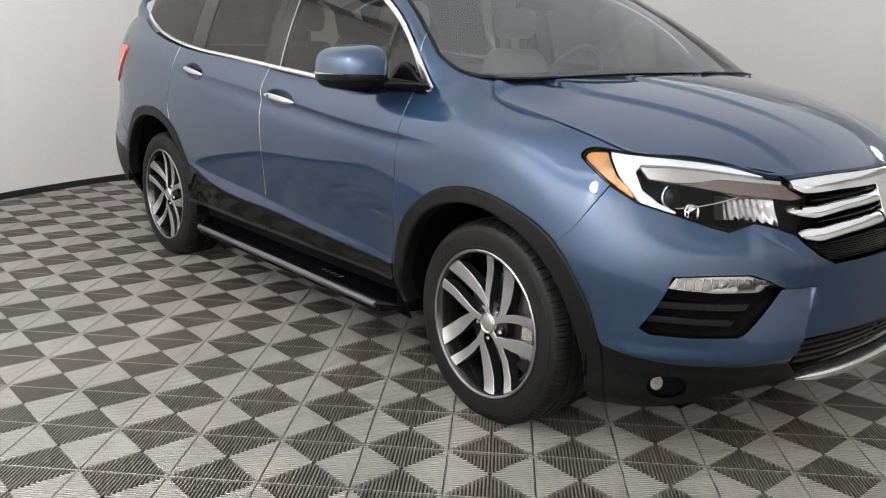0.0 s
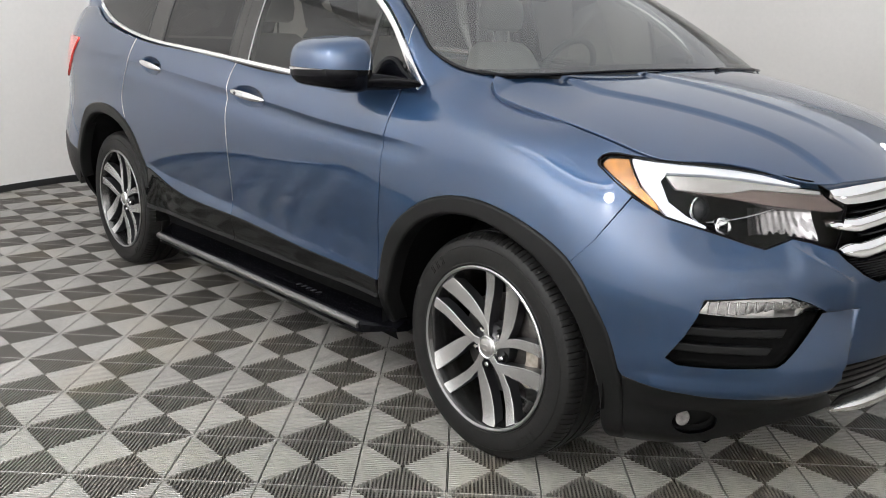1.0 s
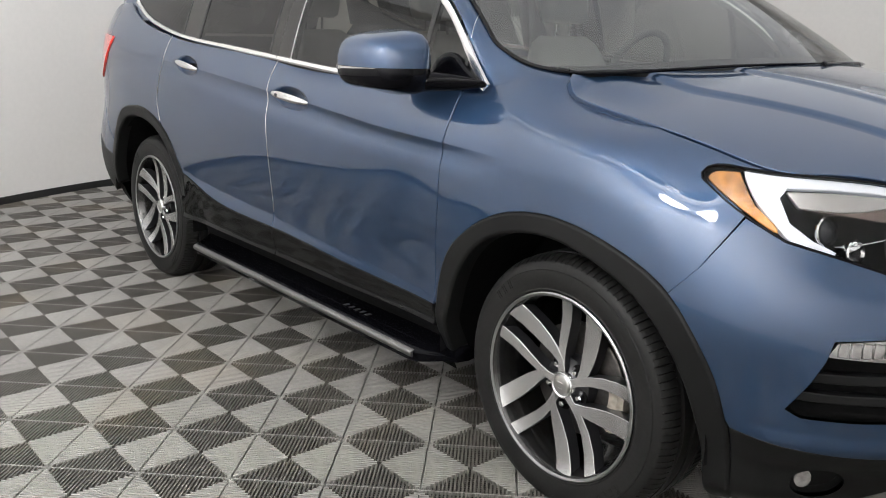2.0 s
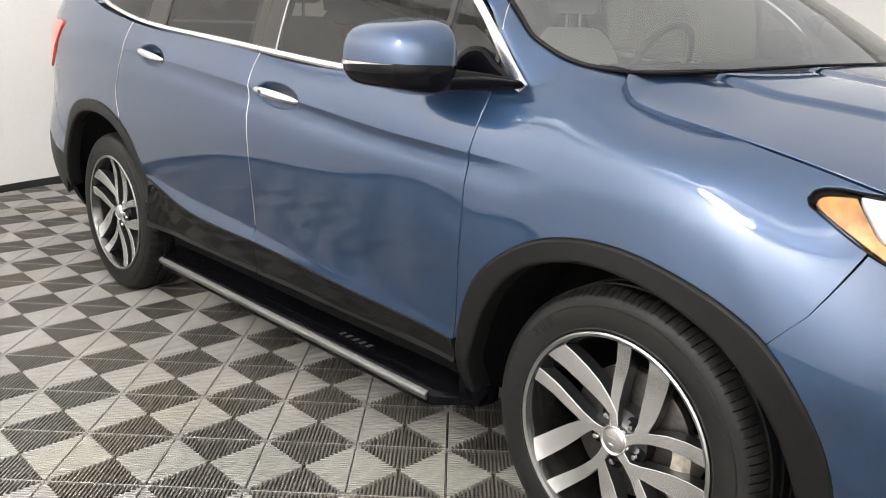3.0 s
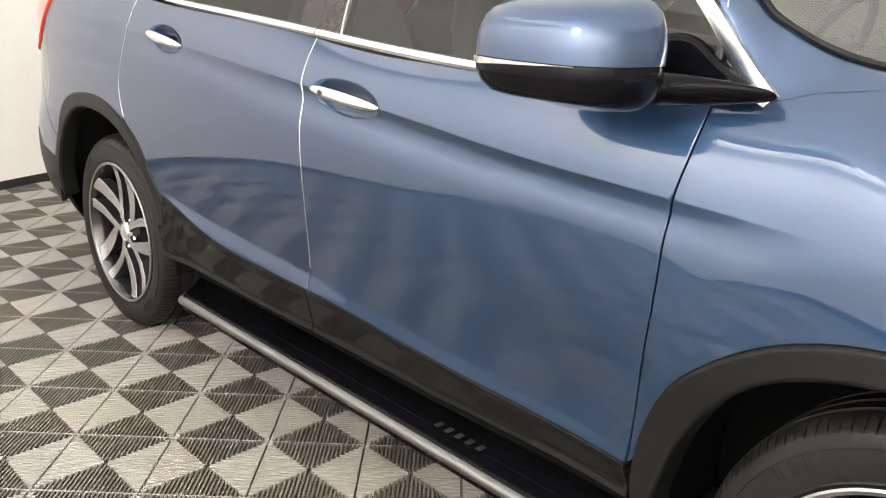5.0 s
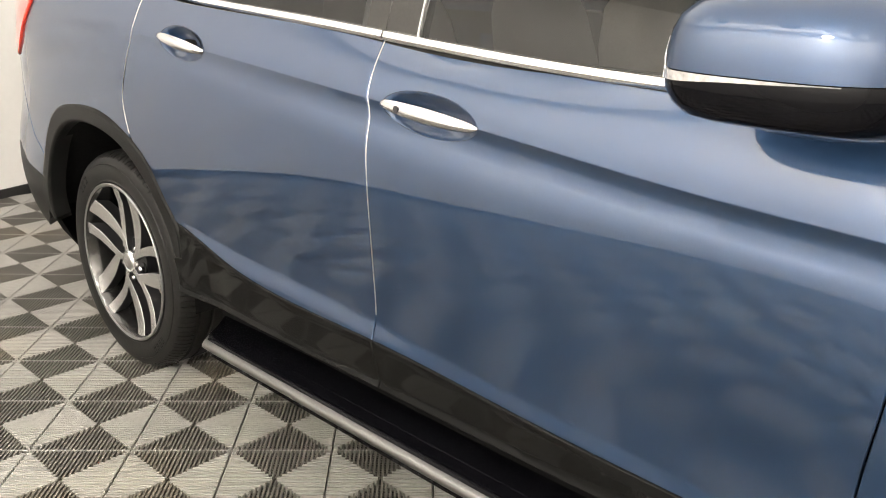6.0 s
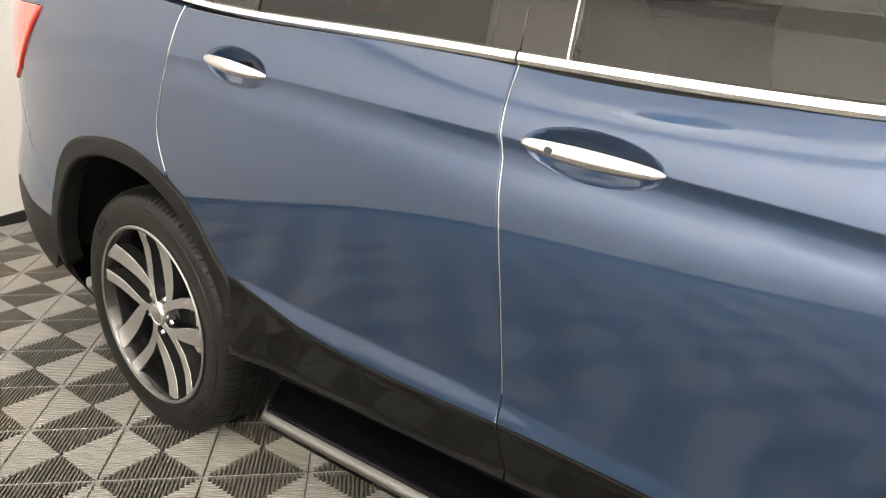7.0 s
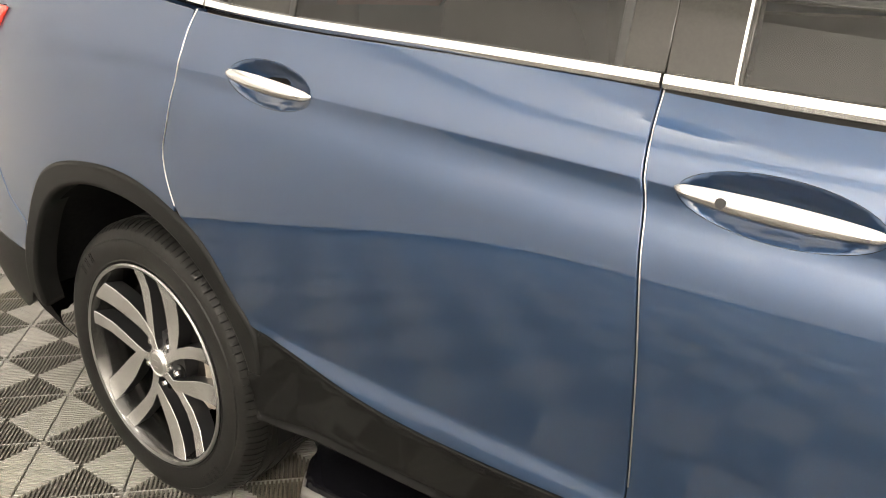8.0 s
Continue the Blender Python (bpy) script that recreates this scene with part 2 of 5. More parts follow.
def skin(name, outline, where, mats, parent, step=0.02, lip=0.012, holes=(), label="", lift=0.0, flip=1, rows=(), roll=0.0033):
    """A panel: the part inside an outline of the surface where(u, v), with smooth true normals and edges turned inwards."""
    loops = [along(list(l) + [l[0]], step)[:-1] for l in (outline, *holes)]
    flat = [p for l in loops for p in l]
    edges, at = [], 0
    for l in loops:
        edges += [(at + i, at + (i + 1) % len(l)) for i in range(len(l))]
        at += len(l)
    us, vs = [p[0] for p in loops[0]], [p[1] for p in loops[0]]
    border = np.array(flat)
    inner = []
    for i in range(int((max(us) - min(us)) / step) + 1):
        for j in range(int((max(vs) - min(vs)) / step) + 1):
            p = (min(us) + (i + 0.5) * step, min(vs) + (j + 0.5) * step)
            if np.min(np.hypot(border[:, 0] - p[0], border[:, 1] - p[1])) > 0.55 * step and inside(p, loops[0]) and not any(inside(p, l) for l in loops[1:]):
                inner.append(p)
    if rows:
        seeds = [p for r in rows for p in along(r, 0.011) if np.min(np.hypot(border[:, 0] - p[0], border[:, 1] - p[1])) > 0.005 and inside(p, loops[0]) and not any(inside(p, l) for l in loops[1:])]
        tight = np.array(seeds)
        inner = [p for p in inner if np.min(np.hypot(tight[:, 0] - p[0], tight[:, 1] - p[1])) > 0.009] + seeds
    pts, _, faces, *_ = delaunay_2d_cdt([Vector(p) for p in flat + inner], edges, [], 1, 1e-6)
    keep = []
    for f in faces:
        c = (sum(pts[i].x for i in f) / 3, sum(pts[i].y for i in f) / 3)
        if inside(c, loops[0]) and not any(inside(c, l) for l in loops[1:]):
            keep.append(f)
    e = 0.002
    place, normal = [], []
    for p in pts:
        o = where(p.x, p.y)
        n = (where(p.x + e, p.y) - where(p.x - e, p.y)).cross(where(p.x, p.y + e) - where(p.x, p.y - e)).normalized() * flip
        place.append(o + n * lift)
        normal.append(n)
    tris = [tuple(f) if flip > 0 else tuple(f)[::-1] for f in keep]
    counts = {}
    for f in tris:
        for a, b in zip(f, f[1:] + f[:1]):
            counts[(a, b)] = counts.get((a, b), 0) + 1
    rim = [(a, b) for a, b in counts if (b, a) not in counts]
    verts, norms = list(place), list(normal)
    if lip:
        outs = {}
        for a, b in rim:
            d = (place[b] - place[a]).normalized().cross((normal[a] + normal[b]).normalized())
            for i in (a, b):
                outs[i] = outs.get(i, Vector()) + d
        ring = {}
        for i, o in outs.items():
            o = o.normalized() if o.length > 1e-6 else normal[i]
            n, p = normal[i], place[i]
            steps, r = [(p, n), (p - n * lip, o)], roll if i < len(loops[0]) else -0.0006
            if lip > 0:
                steps = [(p + o * (r * math.sin(a)) - n * (r * (1 - math.cos(a))), n * math.cos(a) + o * math.sin(a)) for a in (0.0, 0.45, 0.95, 1.5708)] + [(p + o * r - n * lip, o)]
            ring[i] = list(range(len(verts), len(verts) + len(steps)))
            verts += [q[0] for q in steps]
            norms += [q[1] for q in steps]
        for a, b in rim:
            for k in range(len(ring[a]) - 1):
                tris.append((ring[b][k], ring[a][k], ring[a][k + 1], ring[b][k + 1]))
    me = bpy.data.meshes.new(name)
    me.from_pydata(verts, [], tris)
    me.polygons.foreach_set("use_smooth", [True] * len(me.polygons))
    me.normals_split_custom_set_from_vertices(norms)
    return mesh_object(name, me, mats, parent, label)

# ---- the room ----


def ring_wall(name, r0, r1, z0, z1, mat, label, category):
    """A round wall between two radii and heights."""
    bm = bmesh.new()
    prof = [(r0, z0), (r0, z1), (r1, z1), (r1, z0)]
    add_lathe(bm, prof, Matrix.Translation((ROOM[0], ROOM[1], 0)), seg=128, close=True)
    return tagged(part(name, bm, mat, smooth=40), label, category, kind="structure")


ring_wall("wall_round", ROOM_R, ROOM_R + 0.15, -0.05, CEIL, WALL_PAINT, "smooth white curved studio wall", "wall")
ring_wall("baseboard", ROOM_R - 0.014, ROOM_R - 0.001, -0.018, 0.05, BASE_BLACK, "thin black strip along the foot of the wall", "baseboard")
bm = bmesh.new()
add_lathe(bm, [(0.001, CEIL), (ROOM_R + 0.15, CEIL), (ROOM_R + 0.15, CEIL + 0.12), (0.001, CEIL + 0.12)], Matrix.Translation((ROOM[0], ROOM[1], 0)), seg=96)
tagged(part("ceiling", bm, CEIL_PAINT, smooth=0), "plain white ceiling of the studio", "ceiling", kind="structure")
# added unseen panel: soft fill from above and pale reflections in hood and glass
panel = tagged(new("ceiling_light_panel"), "wide round light panel of glowing white fabric", "light panel")
panel.location = (-0.9, 0.7, CEIL)
bm = bmesh.new()
add_lathe(bm, [(4.3, 0.0), (4.34, 0.0), (4.34, -0.03), (4.3, -0.03)], seg=72, close=True)
part("frame", bm, CEIL_PAINT, panel)
bm = bmesh.new()
add_lathe(bm, [(0.001, -0.022), (4.298, -0.022), (4.298, -0.012), (0.001, -0.012)], seg=72)
part("diffuser", bm, ADDED_CEILING_GLOW, panel, "glowing white fabric")

for lx, ly, _, wide in LAMPS:
    holder = tagged(new("ceiling_lamp"), "round white ceiling lamp that is switched on", "lamp", "ceiling lamps")
    holder.location = (lx, ly, CEIL)
    bm = bmesh.new()
    add_lathe(bm, [(r * wide, z) for r, z in ((0.0, -0.0), (0.60, -0.0), (0.60, -0.05), (0.57, -0.06), (0.555, -0.05), (0.555, -0.02), (0.0, -0.02))], seg=40)
    part("housing", bm, CEIL_PAINT, holder)
    bm = bmesh.new()
    add_lathe(bm, [(0.0, -0.022), (0.55 * wide, -0.022), (0.55 * wide, -0.026), (0.0, -0.03)], seg=40)
    part("diffuser", bm, LAMP_FACE, holder, "glowing white diffuser")

# housings for the added lamps that brighten the wall
for place, d in ADDED_WASHERS:
    holder = tagged(new("wall_washer"), "round white spotlight that is turned to the wall", "lamp", "wall washers")
    holder.location = place
    turned = d.to_track_quat("-Z", "Y").to_matrix().to_4x4()
    bm = bmesh.new()
    add_lathe(bm, [(0.0, 0.14), (0.10, 0.14), (0.17, 0.08), (0.175, 0.01), (0.16, 0.008), (0.0, 0.02)], turned, seg=32)
    part("housing", bm, CEIL_PAINT, holder)
    bm = bmesh.new()
    add_tube(bm, [Vector((0, 0, 0.05)) - d * 0.10, Vector((0, 0, 0.20)) - d * 0.10], 0.015, 10)
    part("stem", bm, CEIL_PAINT, holder)

# ---- the car: shape functions ----
# x ahead, z up, distances from the middle plane; the front wheels stand at x = 0.
WHEELBASE, HUB_Z, TYRE_R = 2.81, 0.356, 0.373
BOARD_Y, BOARD_Z = 1.015, 0.300
PLAN = [(0.985, 0.0), (0.975, 0.2), (0.94, 0.42), (0.865, 0.64), (0.76, 0.80), (0.63, 0.905), (0.46, 0.968), (0.2, 0.99), (-0.3, 0.988), (-0.9, 0.99),
        (-1.6, 0.992), (-2.3, 0.992), (-2.85, 0.985), (-3.3, 0.970), (-3.6, 0.918), (-3.8, 0.80), (-3.92, 0.56), (-3.96, 0.3), (-3.965, 0.0)]
chord = [0.0]
for p, q in zip(PLAN, PLAN[1:]):
    chord.append(chord[-1] + math.dist(p, q))
plan_x, plan_w = spline(list(zip(chord, [p[0] for p in PLAN]))), spline(list(zip(chord, [p[1] for p in PLAN])))
_s = np.linspace(0, chord[-1], 1500)
_x, _w = np.array([plan_x(t) for t in _s]), np.array([plan_w(t) for t in _s])
_front = int(np.argmax(_s > chord[7]))


def s_of_x(x):
    return float(np.interp(-x, -_x, _s))


def s_of_w(w):
    """Along the front end, by the distance from the middle."""
    return float(np.interp(w, _w[:_front], _s[:_front]))


FOOT = [(0.18, -14), (0.26, -20), (0.34, -26), (0.42, -14), (0.48, -3), (0.54, -2)]


def leaned(z0, d0, leans, ramp, z1, d1):
    """A section from the lean of the skin, in degrees by height: it stands out by d0 at z0, and leans further above ramp so as to reach d1 at z1."""
    lean, last = spline(leans), leans[-1][0]
    zs = np.linspace(0.16, 1.42, 127)
    base = np.array([lean(min(max(z, 0.18), last)) for z in zs])
    more = np.array([smooth(ramp, z1, z) for z in zs])
    lo, hi = -40.0, 40.0
    for _ in range(40):
        mid = (lo + hi) / 2
        slope = -np.tan(np.radians(np.clip(base + mid * more, -60, 74)))
        d = np.concatenate([[0], np.cumsum((slope[1:] + slope[:-1]) / 2 * np.diff(zs))])
        d += d0 - np.interp(z0, zs, d)
        lo, hi = (mid, hi) if np.interp(z1, zs, d) > d1 else (lo, mid)
    return [(float(zs[k]), float(d[k])) for k in range(0, len(zs), 3)]


# stations along the plan: how far the skin stands out of the plan line, by height
SECTIONS = [
    (0.0, [(0.18, -0.16), (0.25, -0.07), (0.34, -0.03), (0.46, 0.018), (0.56, 0.014), (0.66, 0.0), (0.76, -0.012), (0.86, -0.045), (0.96, -0.085), (1.04, -0.14)]),
    (s_of_w(0.45), [(0.18, -0.16), (0.25, -0.075), (0.34, -0.03), (0.46, 0.014), (0.56, 0.012), (0.66, 0.0), (0.76, -0.012), (0.86, -0.055), (0.96, -0.10), (1.04, -0.15)]),
    (s_of_w(0.80), [(0.18, -0.17), (0.25, -0.09), (0.34, -0.05), (0.46, 0.002), (0.56, 0.003), (0.66, -0.01), (0.76, -0.04), (0.86, -0.095), (0.96, -0.135), (1.04, -0.175)]),
    (s_of_x(0.47), [(0.18, -0.15), (0.25, -0.06), (0.34, -0.03), (0.46, -0.004), (0.56, 0.007), (0.66, 0.019), (0.76, 0.012), (0.86, -0.015), (0.96, -0.058), (1.04, -0.115), (1.10, -0.2)]),
    (s_of_x(0.33), leaned(0.66, 0.014, [*FOOT, (0.62, 0), (0.74, 4.5), (0.80, 8.5), (0.85, 13), (0.90, 19.5), (0.94, 26), (0.98, 32), (1.02, 42), (1.06, 52)], 0.97, 1.06, -0.125)),
    (s_of_x(0.20), leaned(0.92, -0.003, [*FOOT, (0.62, 2), (0.75, 5), (0.85, 9.5), (0.92, 15.5), (0.97, 21), (1.00, 26), (1.03, 35), (1.06, 50), (1.12, 62)], 0.99, 1.09, -0.143)),
    (s_of_x(-0.08), leaned(0.94, -0.004, [*FOOT, (0.62, 2), (0.75, 4), (0.85, 6.5), (0.92, 9), (0.98, 12), (1.03, 17), (1.06, 29), (1.09, 46), (1.13, 60)], 1.02, 1.13, -0.144)),
    (s_of_x(-0.16), leaned(0.93, -0.003, [*FOOT, (0.62, 1), (0.75, 3), (0.85, 6), (0.92, 9), (0.98, 12), (1.03, 16), (1.08, 24), (1.12, 34), (1.16, 45), (1.21, 53)], 1.02, 1.19, -0.148)),
    (s_of_x(-0.28), leaned(0.90, -0.002, [*FOOT, (0.62, 0), (0.75, 2), (0.85, 5), (0.90, 8), (0.94, 10), (0.98, 12), (1.04, 17), (1.10, 27), (1.16, 38), (1.25, 46)], 1.02, 1.165, -0.108)),
    (s_of_x(-0.45), leaned(0.82, 0.003, [*FOOT, (0.62, -5), (0.70, -4.5), (0.78, -2.0), (0.82, -0.6), (0.85, 0.2), (0.90, 1.2), (0.98, 7), (1.05, 14), (1.12, 24), (1.18, 32), (1.30, 42)], 0.92, 1.12, -0.052)),
    (s_of_x(-1.0), leaned(0.82, 0.003, [*FOOT, (0.62, -6.3), (0.70, -6.5), (0.76, -5.6), (0.80, -4.2), (0.85, -2.0), (0.90, 0.2), (0.98, 7), (1.05, 13), (1.12, 24), (1.18, 30), (1.30, 37)], 0.92, 1.12, -0.046)),
    (s_of_x(-1.6), leaned(0.82, 0.001, [*FOOT, (0.62, -6.3), (0.70, -6.5), (0.76, -6.0), (0.80, -5.1), (0.85, -2.6), (0.90, 0.2), (0.98, 4), (1.05, 9), (1.12, 24), (1.18, 29), (1.30, 36)], 0.92, 1.12, -0.036)),
    (s_of_x(-2.2), leaned(0.82, 0.001, [*FOOT, (0.62, -5.4), (0.70, -5.3), (0.75, -4.7), (0.80, -3.0), (0.85, -0.8), (0.90, 1.0), (0.98, 3), (1.05, 6), (1.12, 18), (1.18, 25), (1.30, 38)], 0.92, 1.12, -0.022)),
    (s_of_x(-2.8), [(0.18, -0.12), (0.34, -0.03), (0.46, -0.005), (0.66, 0.0), (0.82, 0.008), (0.90, 0.008), (0.98, 0.004), (1.06, 0.0), (1.14, -0.012), (1.24, -0.05), (1.34, -0.12)]),
    (s_of_x(-3.4), [(0.18, -0.14), (0.34, -0.04), (0.46, 0.0), (0.60, 0.012), (0.70, 0.005), (0.82, -0.006), (0.95, -0.014), (1.06, -0.02), (1.18, -0.035), (1.28, -0.07), (1.38, -0.13)]),
    (s_of_x(-3.8), [(0.18, -0.14), (0.34, -0.04), (0.46, 0.0), (0.60, 0.012), (0.70, 0.0), (0.82, -0.04), (1.06, -0.06), (1.2, -0.09), (1.38, -0.16)]),
    (chord[-1], [(0.18, -0.14), (0.34, -0.03), (0.46, 0.0), (0.60, 0.012), (0.70, 0.0), (0.82, -0.05), (1.06, -0.07), (1.2, -0.10), (1.38, -0.16)]),
]
SECTION_LINES = [(s, spline(rows)) for s, rows in SECTIONS]
_grid_z = np.linspace(0.15, 1.42, 255)
_grid_s = np.linspace(0, chord[-1], 500)
_table = np.array([[f(z) for z in _grid_z] for _, f in SECTION_LINES])
_cols = [spline(list(zip([s for s, _ in SECTION_LINES], _table[:, k]))) for k in range(len(_grid_z))]
STANDOUT = np.array([[c(s) for c in _cols] for s in _grid_s])
# even out the sides lengthwise
_w_even = np.exp(-0.5 * (np.arange(-15, 16) / 5.0) ** 2)
_w_even /= _w_even.sum()
_wide = np.pad(STANDOUT, ((15, 15), (0, 0)), mode="edge")
_even = sum(_w_even[k] * _wide[k : k + len(_grid_s)] for k in range(31))
_mask = np.clip((_grid_s - s_of_x(0.42)) / 0.12, 0, 1)[:, None]
STANDOUT = STANDOUT * (1 - _mask) + _even * _mask
FLARE_Z = spline([(-0.46, 0.80), (-0.38, 0.868), (-0.28, 0.917), (-0.17, 0.942), (-0.04, 0.952), (0.09, 0.946), (0.195, 0.928), (0.28, 0.89), (0.36, 0.82)])
CREASE_Z = spline([(-3.4, 1.165), (-2.14, 1.10), (-1.79, 1.075), (-1.5, 1.053), (-1.2, 1.031), (-0.8, 1.0), (-0.51, 0.985), (-0.2, 0.965)])
LOWER_Z = spline([(-2.4, 0.625), (-2.25, 0.602), (-1.52, 0.548), (-1.28, 0.53), (-0.9, 0.505), (-0.5, 0.48)])
CLAD_Z = spline([(-2.45, 0.625), (-2.244, 0.588), (-2.09, 0.55), (-1.84, 0.520), (-1.5, 0.512), (-1.26, 0.50), (-0.98, 0.482), (-0.5, 0.462)])
crease_deep = line([(-3.4, 0.0), (-2.6, 0.0025), (-2.0, 0.0042), (-1.5, 0.0055), (-1.1, 0.0066), (-0.6, 0.0070), (-0.45, 0.0045), (-0.22, 0.0)])


def cubic(table, u, v):
    """Smooth look-up in an even table (Catmull-Rom both ways)."""
    i, j = min(max(int(u), 1), table.shape[0] - 3), min(max(int(v), 1), table.shape[1] - 3)
    a, b = u - i, v - j

    def w(t):
        return np.array([-t + 2 * t * t - t**3, 2 - 5 * t * t + 3 * t**3, t + 4 * t * t - 3 * t**3, -t * t + t**3]) / 2

    return float(w(a) @ table[i - 1 : i + 3, j - 1 : j + 3] @ w(b))


def standout(s, z):
    out = cubic(STANDOUT, s / chord[-1] * (len(_grid_s) - 1), (z - 0.15) / 1.27 * (len(_grid_z) - 1))
    if s < 0.85 and 0.40 < z < 0.66:
        edge = 0.445 + (0.645 - z) * 0.30
        out += (0.020 - 0.19 * max(z - 0.46, 0.0)) * smooth(0.40, 0.43, z) * (1 - smooth(0.640, 0.646, z)) * smooth(edge - 0.006, edge + 0.006, s) * (1 - smooth(0.62, 0.84, s))
    if 0.44 < s < 0.74 and 0.60 < z < 0.84:
        u = 0.822 - (0.66 - s) * 0.545 - z
        out += 0.009 * smooth(-0.006, 0.006, u) * (1 - smooth(0.01, 0.13, u)) * (1 - smooth(0.63, 0.69, s)) * smooth(0.46, 0.50, s)
    if 0.46 < s < 1.16 and z < 0.48:
        out += 0.011 * (1 - smooth(0.430, 0.466, z)) * smooth(0.50, 0.60, s) * (1 - smooth(1.02, 1.14, s)) * smooth(0.34, 0.40, z)
    x = plan_x(s)
    if -0.46 < x < 0.40:
        u = FLARE_Z(x) + 0.006 - z
        if u > 0:
            v = u * u / (u + 0.012)
            out -= 0.105 * v / math.sqrt(1 + (v / 0.13) ** 2) * smooth(-0.46, -0.24, x) * (1 - smooth(0.24, 0.40, x))
    if -3.4 < x < -0.2:
        u = CREASE_Z(x) - z
        if u > 0:
            wide = 0.030 + 0.006 * smooth(-2.3, -1.4, x) - 0.006 * smooth(-1.2, -0.6, x)
            out -= crease_deep(x) * 1.45 * (wide / 0.028) * (u / wide) * math.exp(0.5 - 0.5 * (u / wide) ** 2)
        u = LOWER_Z(x) - z + 0.012
        if -2.5 < x and u > 0:
            fade = smooth(-2.37, -2.24, x) * (1 - smooth(-1.75, -1.15, x) * 0.55)
            out += fade * 0.42 * (u * u / (u + 0.012)) / (1 + (u / 0.085) ** 3)
    return out


def cladding(side):
    """The sill cladding: the body's skin with a lip that flares out near its foot."""
    plain = body(side)

    def where(s, z):
        top = CLAD_Z(max(plan_x(s), -2.33))
        p, v = plain(s, top), max(0.0, 0.420 - z)
        tuck = 0.16 * max(0.0, top - max(z, 0.42) - 0.015) * smooth(-2.36, -2.12, p.x)
        return Vector((p.x, p.y + side * (0.50 * v * v / (v + 0.006) - tuck), z))

    return where


def body(side):
    """The skin of the car's one side as a function of the way along the plan and the height."""

    def where(s, z):
        x, w = plan_x(s), plan_w(s)
        e = 0.01
        dx, dw = plan_x(s + e) - plan_x(s - e), plan_w(s + e) - plan_w(s - e)
        l = math.hypot(dx, dw)
        d = standout(s, z)
        return Vector((x + dw / l * d, side * (w - dx / l * d), z))

    return where


# the hood
HOOD_MID = spline([(-0.2, 1.262), (0.1, 1.235), (0.3, 1.207), (0.5, 1.163), (0.71, 1.092), (0.8, 1.045), (0.85, 1.012), (0.89, 0.984), (0.95, 0.93)])
HOOD_DROP = spline([(-0.2, 0.065), (-0.06, 0.092), (0.1, 0.103), (0.3, 0.112), (0.5, 0.118), (0.71, 0.175), (0.8, 0.24), (0.9, 0.26)])


def hood(x, y):
    w = abs(y)
    z = HOOD_MID(x) - HOOD_DROP(x) * (w / 0.85) ** 2.4
    ridge = 0.64 - 0.22 * smooth(-0.1, 0.9, x)
    z -= 0.012 * smooth(ridge - 0.012, ridge + 0.02, w) * (1 - smooth(0.75, 0.88, x))
    inner = 0.36 - 0.16 * smooth(-0.1, 0.9, x)
    z -= 0.008 * smooth(inner - 0.01, inner + 0.03, w) * (1 - smooth(0.5, 0.85, x))
    z += 0.030 * smooth(0.17, -0.07, x) * smooth(0.2, 0.6, w) * (1 - smooth(0.70, 0.84, w) * (1 - smooth(-0.075, -0.135, x)))
    return Vector((x, y, z))


# side glass, from the belt upwards
def glass_w(x, z):
    u = z - 1.17
    plan = 0.922 - 0.03 * smooth(-1.6, -0.3, x) * 0.3 - 0.05 * smooth(-2.4, -3.6, x)
    return plan - 0.27 * u - 0.32 * u * u


def side_glass(side):
    return lambda s, z: Vector((-s, side * glass_w(-s, z), z))


BELT_Z = spline([(-3.35, 1.46), (-3.1, 1.36), (-2.85, 1.295), (-2.65, 1.262), (-2.47, 1.239), (-1.93, 1.203), (-1.51, 1.178), (-1.04, 1.152), (-0.7, 1.146), (-0.37, 1.15)])
PILLAR_TOP = spline([(-0.34, 1.15), (-0.42, 1.22), (-0.52, 1.315), (-0.70, 1.44), (-0.90, 1.53), (-1.2, 1.60), (-1.7, 1.635), (-2.3, 1.63), (-2.8, 1.59), (-3.1, 1.54), (-3.35, 1.46)])


def crease_rows(x0, x1):
    """Lines along the two creases of the doors, for the mesh to follow."""
    xs = np.linspace(x0, x1, 40)
    return [[(s_of_x(x), CREASE_Z(x) + d) for x in xs] for d in (0.002, -0.002, -0.012, -0.03, -0.055)] + [[(s_of_x(x), LOWER_Z(x) + d) for x in xs] for d in (0.020, 0.012, 0.004, -0.004, -0.014)]


def hood_rows():
    """Lines along the raised edges of the hood."""
    out = []
    for w0, dw, ds in ((0.64, 0.22, (-0.014, -0.004, 0.006, 0.016, 0.024)), (0.36, 0.16, (-0.012, 0.0, 0.012, 0.024, 0.034))):
        for d in ds:
            for sgn in (-1, 1):
                out.append([(x, sgn * (w0 - dw * smooth(-0.1, 0.9, x) + d)) for x in np.linspace(0.0, 0.86, 24)])
    return out

